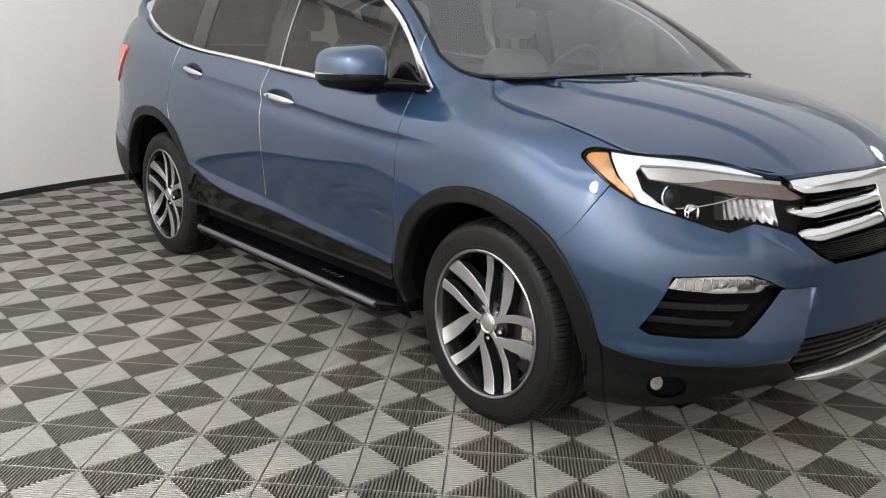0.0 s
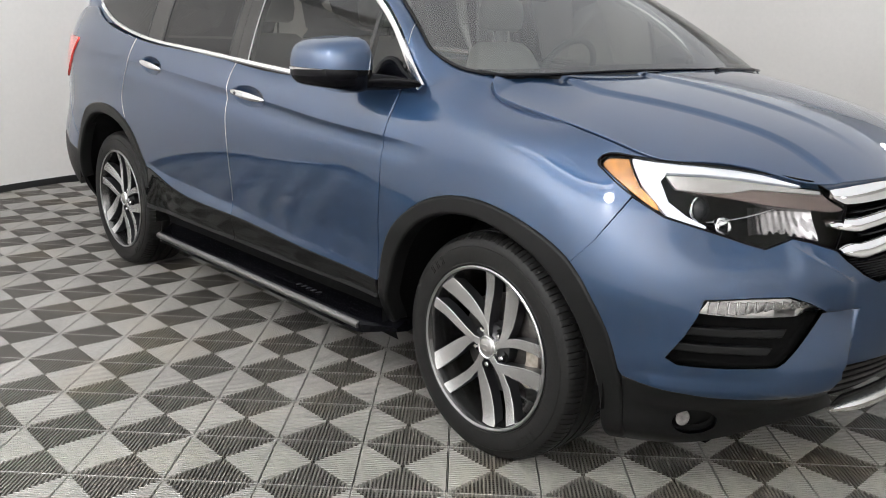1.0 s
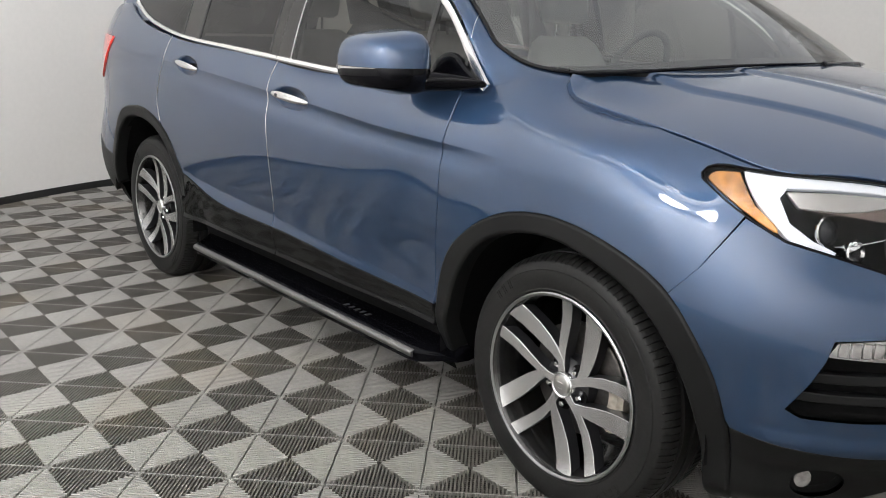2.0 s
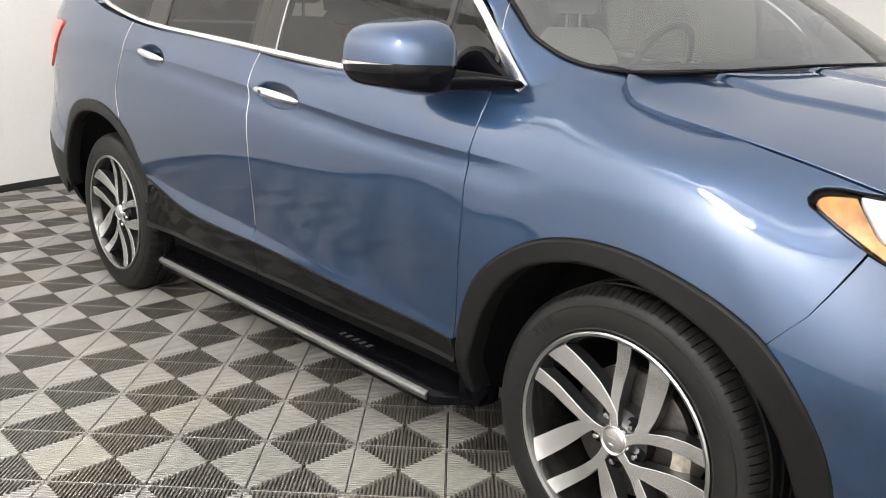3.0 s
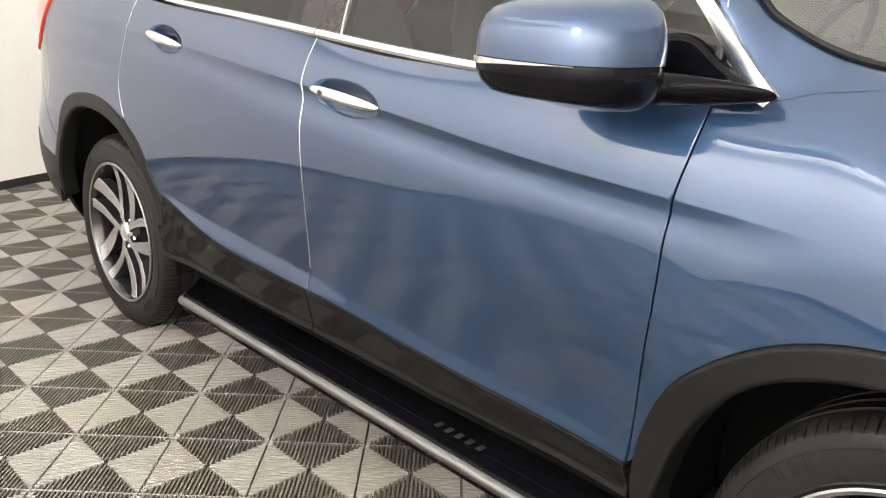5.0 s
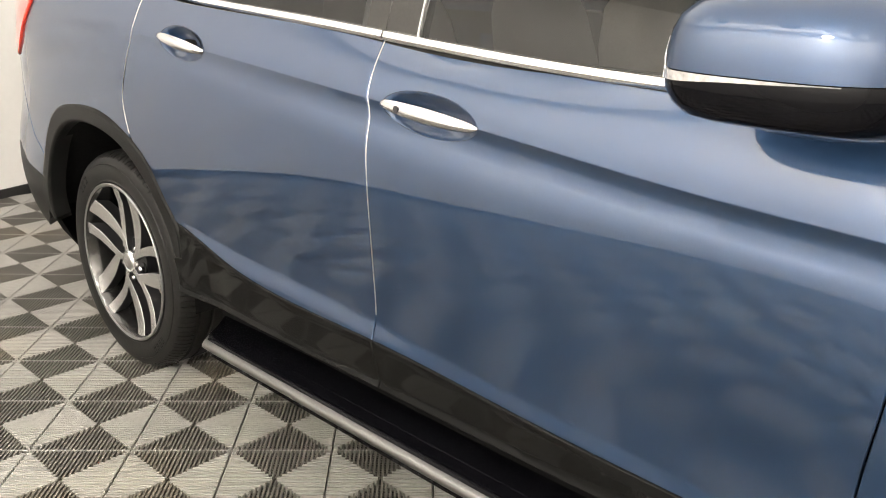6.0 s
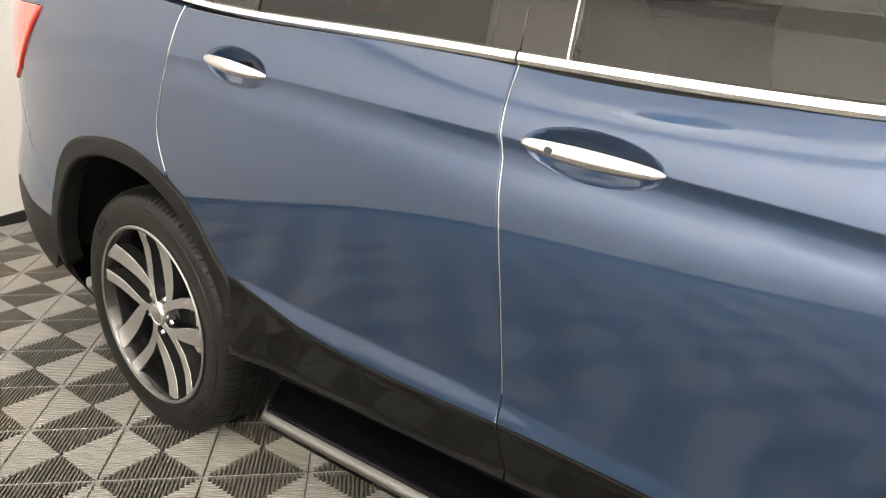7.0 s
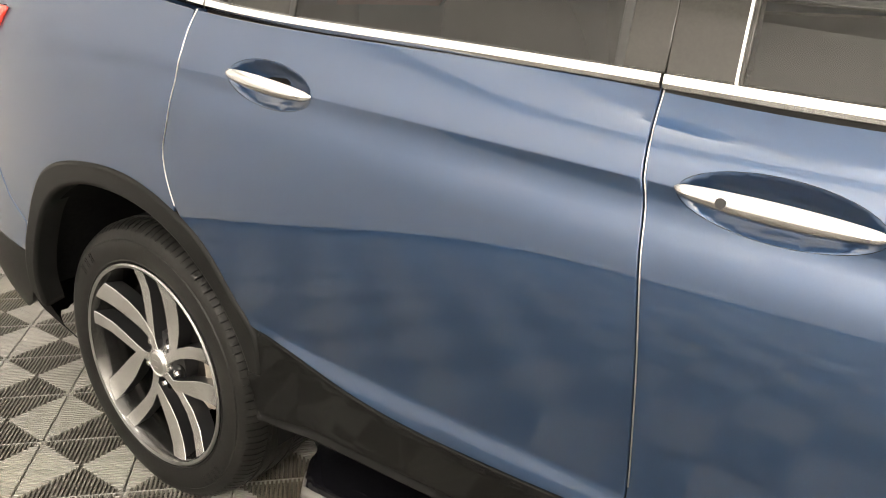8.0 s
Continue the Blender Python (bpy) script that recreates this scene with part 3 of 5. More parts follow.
# ---- the car: panels ----
car = tagged(new("car"), "blue metallic sport utility car parked on grey floor tiles", "car")
GAP = 0.0040
ARCH_F = [(-0.498, 0.30), (-0.496, 0.35), (-0.492, 0.40), (-0.488, 0.48), (-0.470, 0.57), (-0.418, 0.668), (-0.345, 0.738), (-0.262, 0.792), (-0.16, 0.829), (-0.05, 0.845), (0.06, 0.842), (0.165, 0.822), (0.27, 0.786), (0.37, 0.732), (0.447, 0.644), (0.503, 0.532), (0.535, 0.40), (0.545, 0.30), (0.545, 0.22)]
ARCH_FI = [(-0.448, 0.30), (-0.444, 0.35), (-0.438, 0.40), (-0.430, 0.44), (-0.405, 0.53), (-0.352, 0.63), (-0.273, 0.714), (-0.20, 0.752), (-0.10, 0.779), (0.0, 0.785), (0.10, 0.772), (0.19, 0.743), (0.285, 0.692), (0.37, 0.61), (0.43, 0.50), (0.462, 0.39), (0.472, 0.30), (0.472, 0.22)]
ARCH_R = [(-2.343, 0.450), (-2.336, 0.51), (-2.336, 0.57), (-2.352, 0.608), (-2.385, 0.65), (-2.467, 0.765), (-2.571, 0.832), (-2.69, 0.873), (-2.80, 0.885), (-2.91, 0.880), (-3.03, 0.858), (-3.12, 0.812), (-3.185, 0.74), (-3.235, 0.65), (-3.275, 0.54), (-3.29, 0.46)]
ARCH_RI = [(-2.376, 0.452), (-2.383, 0.50), (-2.40, 0.55), (-2.455, 0.65), (-2.53, 0.73), (-2.62, 0.785), (-2.708, 0.812), (-2.80, 0.823), (-2.90, 0.820), (-2.99, 0.800), (-3.07, 0.76), (-3.14, 0.695), (-3.19, 0.60), (-3.225, 0.50), (-3.235, 0.42)]
FRONT_GAP = [(-0.505, 0.45), (-0.496, 0.55), (-0.487, 0.663), (-0.470, 0.836), (-0.462, 0.98), (-0.452, 1.045), (-0.446, 1.10), (-0.444, 1.14)]
B_GAP = [(-1.482, 0.40), (-1.512, 0.46), (-1.516, 0.55), (-1.510, 0.70), (-1.508, 0.80), (-1.511, 0.90), (-1.518, 1.0), (-1.525, 1.07), (-1.528, 1.12), (-1.530, 1.178)]
REAR_GAP = [(-2.553, 0.836), (-2.572, 0.90), (-2.574, 0.96), (-2.56, 1.0), (-2.535, 1.08), (-2.518, 1.14), (-2.506, 1.21), (-2.50, 1.232)]


def fine(points, step=0.02):
    """A smooth curve through the points of a polyline."""
    d = [0.0]
    for p, q in zip(points, points[1:]):
        d.append(d[-1] + math.dist(p, q))
    fx, fy = spline(list(zip(d, [p[0] for p in points]))), spline(list(zip(d, [p[1] for p in points])))
    n = max(2, int(d[-1] / step))
    return [(fx(d[-1] * i / n), fy(d[-1] * i / n)) for i in range(n + 1)]


def to_s(points):
    return [(s_of_x(x), z) for x, z in points]


def shifted(points, dx, dz=0.0):
    return [(x + dx, z + dz) for x, z in points]


def belt_points(x0, x1, dz=-0.014, n=24):
    return [(x0 + (x1 - x0) * i / n, BELT_Z(x0 + (x1 - x0) * i / n) + dz) for i in range(n + 1)]


def clad_points(x0, x1, n=30, dz=0.0):
    return [(x0 + (x1 - x0) * i / n, CLAD_Z(x0 + (x1 - x0) * i / n) + dz) for i in range(n + 1)]


FG, BG, RG = fine(FRONT_GAP), fine(B_GAP), fine(REAR_GAP)
AF, AFI, AR, ARI = fine(ARCH_F), fine(ARCH_FI), fine(ARCH_R), fine(ARCH_RI)
HOOD_EDGE = fine([(-0.135, 0.795), (-0.115, 0.825), (-0.06, 0.840), (0.08, 0.847), (0.30, 0.846), (0.43, 0.843), (0.50, 0.832), (0.60, 0.735), (0.71, 0.604), (0.80, 0.49), (0.855, 0.348), (0.885, 0.18), (0.892, 0.0)], 0.03)


def hood_gap_z(x):
    """Height of the fender's upper edge, beside the hood."""
    return float(np.interp(x, [-0.14, -0.10, -0.05, 0.1, 0.3, 0.5, 0.56], [1.185, 1.155, 1.135, 1.112, 1.075, 1.035, 1.015]))


FRONT_HANDLE, REAR_HANDLE = ((-1.479, 1.052), (-1.219, 1.033)), ((-2.369, 1.126), (-2.144, 1.100))


def cup_outline(ends, n=36):
    (xa, za), (xb, zb) = ends
    cx, cz, l = (xa + xb) / 2, (za + zb) / 2 - 0.002, math.dist(*ends)
    c, s = (xb - xa) / l, (zb - za) / l
    pts = []
    for k in range(n):
        a = math.tau * k / n
        u, v = 0.49 * l * math.copysign(abs(math.cos(a)) ** 1.0, math.cos(a)), 0.041 * math.sin(a)
        pts.append((s_of_x(cx + c * u - s * v), cz + s * u + c * v))
    return pts


def handle(door, side, ends):
    """A chrome pull over a rounded hollow in the door."""
    (xa, za), (xb, zb) = ends
    cx, cz, l = (xa + xb) / 2, (za + zb) / 2 - 0.002, math.dist(*ends)
    c, s = (xb - xa) / l, (zb - za) / l
    plain = body(side)

    def hollow(q, z):
        x = plan_x(q)
        u, v = ((x - cx) * c + (z - cz) * s) / (0.49 * l), (-(x - cx) * s + (z - cz) * c) / 0.041
        deep = 0.034 * max(0.0, 1 - (u * u + v * v)) ** 1.25
        p = plain(q, z)
        return p - Vector((0, side * deep, 0))

    skin("handle_cup", cup_outline(ends), hollow, PAINT, door, step=0.007, lip=0, flip=-1 if side < 0 else 1)
    rings = []
    for k in range(25):
        t = k / 24
        x, z = xa + (xb - xa) * t, za + (zb - za) * t
        w = max(abs(plain(s_of_x(x), z).y), 0.5)
        bow = math.sin(math.pi * t)
        h = 0.0030 + 0.0130 * bow**0.45
        out = 0.002 + 0.016 * bow**0.5
        rings.append([Vector((x, side * (w + out + a * (0.010 * bow**0.3 + 0.001)), z + b * h)) for a, b in ((-1, -0.7), (-0.2, -1), (0.7, -0.6), (1, 0), (0.7, 0.6), (-0.2, 1), (-1, 0.7))])
    bm = bmesh.new()
    add_loft(bm, rings)
    pull = part("door_handle", bm, HANDLE, door, "chrome door handle")
    if ends is FRONT_HANDLE:
        w = abs(plain(s_of_x(xa + 0.062), za).y)
        bm = bmesh.new()
        add_lathe(bm, [(0.0005, 0.0016), (0.0066, 0.0016), (0.0072, 0.0)], Matrix.Translation((xa + 0.070, side * (w + 0.0274), za - 0.0035)) @ Matrix.Rotation(radians(-90 * side), 4, "X"), seg=16)
        part("key_lock", bm, GUNMETAL, pull, "small dark key lock")


FOG = [(1.008, 0.519), (0.965, 0.585), (0.938, 0.640), (0.926, 0.684), (0.80, 0.690), (0.682, 0.691), (0.62, 0.672), (0.560, 0.645), (0.575, 0.630), (0.698, 0.521), (0.72, 0.508), (0.85, 0.503), (0.975, 0.503)]
HEAD = [(1.276, 0.996), (1.284, 1.009), (1.277, 1.022), (1.258, 1.029), (1.227, 1.031), (1.116, 1.025), (0.95, 1.018), (0.812, 1.008), (0.66, 0.992), (0.554, 0.977), (0.50, 0.950), (0.455, 0.912), (0.49, 0.85), (0.526, 0.805), (0.60, 0.826), (0.653, 0.836), (0.70, 0.822), (0.744, 0.810), (0.80, 0.822), (0.919, 0.852), (1.053, 0.885), (1.171, 0.941), (1.25, 0.983)]
FOG_LAMP = [(0.935, 0.648), (0.913, 0.680), (0.80, 0.686), (0.682, 0.687), (0.62, 0.668), (0.578, 0.646), (0.651, 0.636), (0.80, 0.638)]
WING_ROWS = [[(q, z) for q in np.linspace(0.43, 0.552, 12)] for z in (0.6475, 0.643, 0.6385)]
WING_ROWS += [[(q, 0.822 - (0.66 - q) * 0.545 + d) for q in np.linspace(0.49, 0.70, 12) if d < 0 or q < 0.6] for d in (-0.007, -0.002, 0.002, 0.007)]
WING_ROWS += [[(0.445 + (0.645 - z) * 0.30 + d, z) for z in np.linspace(0.498, 0.634, 12)] for d in (-0.008, 0.0, 0.008)]
FOG_LENS = material("fog_lamp_plastic", (0.40, 0.385, 0.375), 0.14, 0.55, coat=1.0, grain=0.25, scale=70)
INDICATOR = material("clear_indicator_lens", (0.56, 0.55, 0.54), 0.16, 0.6, coat=1.0, grain=0.3, scale=150)
LAMP_BAR = material("satin_bronze_bar", (0.22, 0.175, 0.16), 0.25, 0.8, coat=0.5)
REFLECTOR = material("lamp_reflector", (0.34, 0.33, 0.335), 0.16, 0.95, grain=0.25, scale=120)
PROJECTOR = material("projector_lens", (0.02, 0.02, 0.024), 0.04, spec=0.5)
LAMP_PALE = material("pale_lamp_trim", (0.50, 0.49, 0.48), 0.3, 0.7, coat=0.4, grain=0.03, scale=200)


def patch(name, where, nu, nv, mats, parent, label="", thick=0.0):
    """A grid of the surface where(u, v), u and v from 0 to 1."""
    bm = bmesh.new()
    add_loft(bm, [[where(i / nu, j / nv) for i in range(nu + 1)] for j in range(nv + 1)], closed=False)
    ob = part(name, bm, mats, parent, label, smooth=60)
    if thick:
        mod = ob.modifiers.new("thickness", "SOLIDIFY")
        mod.thickness, mod.offset = thick, 0
    return ob


def inset(poly, d):
    """The polygon moved inwards by d."""
    n, out = len(poly), []
    turn = sum(a[0] * b[1] - b[0] * a[1] for a, b in zip(poly, poly[1:] + poly[:1]))
    for i in range(n):
        a, b, c = Vector(poly[i - 1]), Vector(poly[i]), Vector(poly[(i + 1) % n])
        t = ((b - a).normalized() + (c - b).normalized()).normalized()
        m = Vector((-t.y, t.x)) * (1 if turn > 0 else -1)
        out.append(tuple(b + m * d))
    return out


for side in (-1, 1):
    where = body(side)
    flip = -1 if side < 0 else 1
    # front door
    bg = [p for p in BG if p[1] > CLAD_Z(-1.52)]
    fg = [p for p in FG if p[1] > CLAD_Z(-0.505)]
    out = clad_points(-1.515 + GAP, -0.505 - GAP) + shifted(fg, -GAP) + belt_points(-0.444 - GAP, -1.53 + GAP) + shifted(bg, GAP)[::-1]
    front_door = skin("front_door", to_s(out), where, PAINT, car, flip=flip, step=0.022, holes=[cup_outline(FRONT_HANDLE)], rows=crease_rows(-0.47, -1.53))
    handle(front_door, side, FRONT_HANDLE)
    # rear door
    arch = [p for p in AR if p[0] > -2.553 and p[1] > CLAD_Z(p[0])][::-1]
    low = arch[-1]
    out = clad_points(low[0] + 0.004, -1.515 - GAP) + shifted(bg, -GAP) + belt_points(-1.53 - GAP, -2.50 + GAP) + shifted(RG, GAP)[::-1] + shifted(arch, 0.002)
    rear_door = skin("rear_door", to_s(out), where, PAINT, car, flip=flip, step=0.022, holes=[cup_outline(REAR_HANDLE)], rows=crease_rows(-1.51, -2.55))
    handle(rear_door, side, REAR_HANDLE)
    # bright strips on the doors' rear edges
    for door, edge, low in ((front_door, BG, 0.56), (rear_door, RG, 0.80)):
        pts = []
        for x, z in edge:
            if z > low:
                p = where(s_of_x(x + GAP - 0.0012), z)
                pts.append(p + Vector((0, side * 0.0006, 0)))
        bm = bmesh.new()
        add_tube(bm, pts, 0.0012, 8)
        part("edge_guard", bm, SATIN, door, "thin bright strip on the door edge", smooth=60)
    # fender
    fa = [p for p in AF if p[0] < 0.366 and p[1] > 0.47]
    cut = fa[-1]
    lamp = [(1.171, 0.945), (1.25, 0.987), (1.280, 0.996), (1.288, 1.010), (1.280, 1.025), (1.260, 1.033), (1.227, 1.035), (1.14, 1.030)]
    top = [(x, hood_gap_z(x) - 0.004) for x in (0.5, 0.4, 0.3, 0.2, 0.1, 0.0, -0.05, -0.10, -0.13)]
    cowl = [(-0.20, 1.19), (-0.30, 1.175), (-0.36, 1.155)]
    out = to_s(shifted(fa, 0, 0.002)) + [(s_of_x(0.365), 0.7365), (1.229, 0.806), (1.153, 0.931)] + lamp + to_s(top + cowl + shifted(fg, GAP)[::-1])
    skin("front_fender", out, where, PAINT, car, flip=flip, step=0.02, rows=crease_rows(-0.2, -0.47)[:5], roll=0.0022)
    # rear quarter
    ar = [p for p in AR if p[0] < -2.553]
    out = shifted(RG, -GAP) + belt_points(-2.50 - GAP, -3.2, n=30) + [(-3.40, 1.38), (-3.55, 1.33), (-3.66, 1.235), (-3.50, 1.224), (-3.235, 1.216), (-3.34, 1.12), (-3.44, 1.03), (-3.53, 0.98), (-3.44, 0.86), (-3.32, 0.72), (-3.23, 0.665)] + [p for p in ar if p[1] > 0.665][::-1]
    skin("rear_quarter_panel", to_s(out), where, PAINT, car, flip=flip, step=0.025)
    # arch trims
    for name, outer, inner in (("front_arch_trim", AF, AFI), ("rear_arch_trim", AR, ARI)):
        hub = 0.0 if outer is AF else -WHEELBASE
        near = [(hub + (x - hub) * 0.978, HUB_Z + (z - HUB_Z) * 0.978) for x, z in outer]
        far = [(hub + (x - hub) * 1.032, HUB_Z + (z - HUB_Z) * 1.032) for x, z in inner]
        skin(name, to_s(near + far[::-1]), where, BLACK_TRIM, car, flip=flip, step=0.02, lip=0.06, lift=0.007, roll=0.012, label="matt black plastic arch trim")
    # sill cladding of the doors
    lo = 0.40
    out = [(-2.330, 0.575), (-2.329, 0.502), (-2.374, 0.496), (-2.361, 0.46), (-2.346, lo), (-2.2, lo), (-1.8, lo), (-1.497 - GAP, lo)] + [(-1.512 - GAP, 0.50)] + clad_points(-1.515 - GAP, -2.326, dz=-0.002)
    skin("sill_cladding", to_s(out), cladding(side), CLAD_BLACK, rear_door, flip=flip, step=0.014, lip=0.02, lift=0.006, label="black plastic lower door cladding")
    out = [(-1.497 + GAP, lo), (-1.0, lo), (-0.49, lo), (-0.507, 0.455)] + clad_points(-0.508, -1.515 + GAP, dz=-0.002)
    skin("sill_cladding", to_s(out), cladding(side), CLAD_BLACK, front_door, flip=flip, step=0.014, lip=0.02, lift=0.006, label="black plastic lower door cladding")
    # front bumper half
    arch = [(s_of_x(x), z) for x, z in AF if x > 0.366 and z > 0.445][::-1]
    arch.append((s_of_x(0.3665), 0.7335))
    out = [(0.001, 0.49), (0.25, 0.49), (0.478, 0.49), (0.516, 0.413), (0.70, 0.408), (0.877, 0.414), (1.0, 0.424), (1.118, 0.442)] + arch
    out += [(1.225, 0.806), (1.148, 0.925), (1.100, 0.903), (1.053, 0.881), (0.919, 0.848), (0.80, 0.818), (0.744, 0.806), (0.70, 0.818), (0.653, 0.832), (0.60, 0.822), (0.522, 0.800), (0.500, 0.778), (0.44, 0.735), (0.368, 0.705), (0.2, 0.706), (0.001, 0.712)]
    bumper = skin("front_bumper", out, where, PAINT, car, flip=flip, step=0.02, holes=[FOG], rows=WING_ROWS, roll=0.0016)
    bowl = skin("fog_grille", FOG, where, DARK, bumper, flip=flip, step=0.02, lift=-0.06, lip=-0.06, label="dark recess behind the fog lamp")
    fog = skin("fog_lamp", FOG_LAMP, where, SATIN, bumper, flip=flip, step=0.012, lift=-0.024, lip=-0.016, label="clear fog lamp strip")
    for k in range(11):
        q = 0.905 - 0.027 * k
        skin("facet", [(q, 0.646), (q - 0.017, 0.644), (q - 0.021, 0.676 - 0.0006 * k), (q - 0.004, 0.678 - 0.0004 * k)], where, FOG_LENS, fog, flip=flip, step=0.03, lift=-0.018 + 0.0015 * (k % 2), lip=0.012)
    pane = skin("lens", FOG_LAMP, where, LENS, fog, flip=flip, step=0.02, lift=-0.004, lip=0)
    pane.visible_shadow = False
    for z0, z1 in ((0.586, 0.602), (0.540, 0.555)):
        skin("fog_slat", [(0.965 + (0.62 - z0) * 0.35, z0), (0.655 + (0.62 - z0) * 1.05, z0), (0.655 + (0.62 - z1) * 1.05, z1), (0.965 + (0.62 - z1) * 0.35, z1)], where, BLACK_TRIM, bumper, flip=flip, step=0.02, lift=-0.018, lip=0.03)
    # black lower bumper, and the lamp in its recess
    out = [(0.45, 0.345), (0.55, 0.32), (0.659, 0.30), (0.85, 0.24), (1.06, 0.20), (1.115, 0.20)] + [(1.105, 0.30), (1.112, 0.40), (1.118, 0.438), (1.0, 0.420), (0.877, 0.410), (0.70, 0.404), (0.520, 0.409)]
    oval = [(0.90 + 0.068 * math.cos(a), 0.318 + 0.042 * math.sin(a)) for a in [math.tau * k / 28 for k in range(28)]]
    low = skin("lower_bumper", out, where, BLACK_TRIM, car, flip=flip, step=0.02, lip=0.05, label="matt black lower bumper", holes=[oval])
    skin("lamp_recess", oval, where, BLACK_TRIM, low, flip=flip, step=0.02, lift=-0.03, lip=-0.03)
    skin("round_lamp", [(0.935 + 0.018 * math.cos(a), 0.325 + 0.022 * math.sin(a)) for a in [math.tau * k / 20 for k in range(20)]], where, FOG_LENS, low, flip=flip, step=0.01, lift=-0.004, lip=0.02, label="small round clear lamp")
    # lower grille and the bright lip under it
    skin("lower_grille", [(0.001, 0.33), (0.45, 0.33), (0.53, 0.41), (0.485, 0.50), (0.001, 0.50)], where, DARK, car, flip=flip, step=0.04, lift=-0.05, lip=0)
    for k in range(5):
        z = 0.365 + 0.026 * k
        skin("grille_slat", [(0.002, z), (0.44 + 0.02 * k, z), (0.44 + 0.02 * k, z + 0.01), (0.002, z + 0.01)], where, BLACK_TRIM, car, flip=flip, step=0.04, lift=-0.03, lip=0.02)
    rings = []
    for k in range(31):
        q = 0.465 * k / 30
        p = where(q, 0.345)
        n = Vector((p.x - where(q, 0.345).x + 1, 0, 0)) if k < 2 else Vector((plan_w(q + 0.01) - plan_w(q - 0.01), side * (plan_x(q - 0.01) - plan_x(q + 0.01)), 0)).normalized()
        fat = 1 - 0.55 * smooth(24, 30, k)
        rings.append([p + n * (0.012 + a * 0.022 * fat) + Vector((0, 0, b * 0.020 * fat - 0.005)) for a, b in ((-1.5, -1), (0.3, -1), (1, -0.4), (0.9, 0.3), (0, 1), (-1.5, 1))])
    bm = bmesh.new()
    add_loft(bm, rings)
    part("bumper_lip", bm, BRIGHT_TRIM, car, "bright silver lip under the grille")
    # upper grille
    skin("grille_backing", [(0.001, 0.69), (0.40, 0.69), (0.53, 0.80), (0.53, 0.90), (0.42, 0.95), (0.001, 0.96)], where, DARK, car, flip=flip, step=0.04, lift=-0.06, lip=0)
    def strip(name, mats, label, q0, q1, mid, tall, fat, sink, n=28, side=side, where=where):
        """A rounded bar along the front; mid and tall by the way along it."""
        rings = []
        for k in range(n + 1):
            q = q0 + (q1 - q0) * k / n
            z, h = mid(q), tall(q)
            out = Vector((plan_w(q + 0.01) - plan_w(q - 0.01), side * (plan_x(q - 0.01) - plan_x(q + 0.01)), 0)).normalized()
            rings.append([where(q, z + b * h) + out * (a * fat - sink) for a, b in ((-1.6, -1), (0.15, -1), (0.75, -0.75), (1.0, -0.3), (0.85, 0.25), (0.45, 0.7), (-0.2, 1), (-1.6, 1))])
        bm = bmesh.new()
        add_loft(bm, rings)
        return part(name, bm, mats, car, label, smooth=50)

    strip("grille_wing", CHROME, "wide chrome bar across the grille", 0.002, 0.505, line([(0, 0.950), (0.3, 0.947), (0.46, 0.938), (0.505, 0.945)]), line([(0, 0.027), (0.40, 0.027), (0.47, 0.024), (0.505, 0.012)]), 0.016, 0.004)
    strip("grille_bar", CHROME, "chrome grille bar", 0.085, 0.525, line([(0.08, 0.886), (0.30, 0.876), (0.42, 0.862), (0.525, 0.866)]), line([(0.08, 0.016), (0.40, 0.018), (0.44, 0.020), (0.50, 0.014), (0.525, 0.006)]), 0.016, 0.012)
    strip("grille_bar", CHROME, "chrome grille bar", 0.085, 0.505, line([(0.08, 0.822), (0.30, 0.811), (0.42, 0.797), (0.505, 0.800)]), line([(0.08, 0.018), (0.40, 0.020), (0.44, 0.022), (0.48, 0.015), (0.505, 0.006)]), 0.016, 0.012)
    for z0, e in ((0.852, 0.41), (0.787, 0.40), (0.912, 0.42)):
        strip("grille_rib", GLOSS_BLACK, "", 0.085, e, line([(0.08, z0), (0.42, z0 - 0.018)]), line([(0, 0.005), (1, 0.005)]), 0.008, 0.022)
    for k in range(9):
        z = 0.712 + 0.0085 * k
        skin("mesh_slat", [(0.002, z), (0.36 + 0.013 * k, z), (0.36 + 0.013 * k, z + 0.003), (0.002, z + 0.003)], where, GLOSS_BLACK, car, flip=flip, step=0.05, lift=-0.03, lip=0.01)
    skin("emblem", [(0.001, 0.80), (0.05, 0.80), (0.07, 0.82), (0.085, 0.93), (0.07, 0.94), (0.001, 0.94)], where, CHROME, car, flip=flip, step=0.02, lift=0.004, lip=0.03, label="plain chrome badge")
    # headlamp
    lamp = tagged(skin("headlamp", HEAD, where, DARK, car, flip=flip, step=0.02, lift=-0.06, lip=-0.058, label="clear headlamp with white light strip and amber reflector"))
    skin("amber_reflector", [(1.264, 1.004), (1.262, 1.012), (1.250, 1.018), (1.215, 1.0205), (1.194, 1.021), (1.138, 0.955), (1.084, 0.918), (1.072, 0.903), (1.10, 0.916), (1.168, 0.952), (1.238, 0.988)], where, AMBER, lamp, flip=flip, step=0.012, lift=-0.007, lip=0.03, label="orange side reflector")
    skin("light_guide", [(1.182, 1.0275), (1.116, 1.0225), (0.95, 1.013), (0.812, 1.003), (0.66, 0.987), (0.563, 0.973), (0.60, 0.970), (0.80, 0.989), (0.95, 0.998), (1.066, 1.001), (1.083, 0.976), (1.048, 0.922), (0.985, 0.886), (0.925, 0.864), (0.935, 0.856), (1.04, 0.888), (1.075, 0.918), (1.13, 0.965)], where, DRL, lamp, flip=flip, step=0.01, lift=-0.010, lip=0.02, label="white daytime light strip")
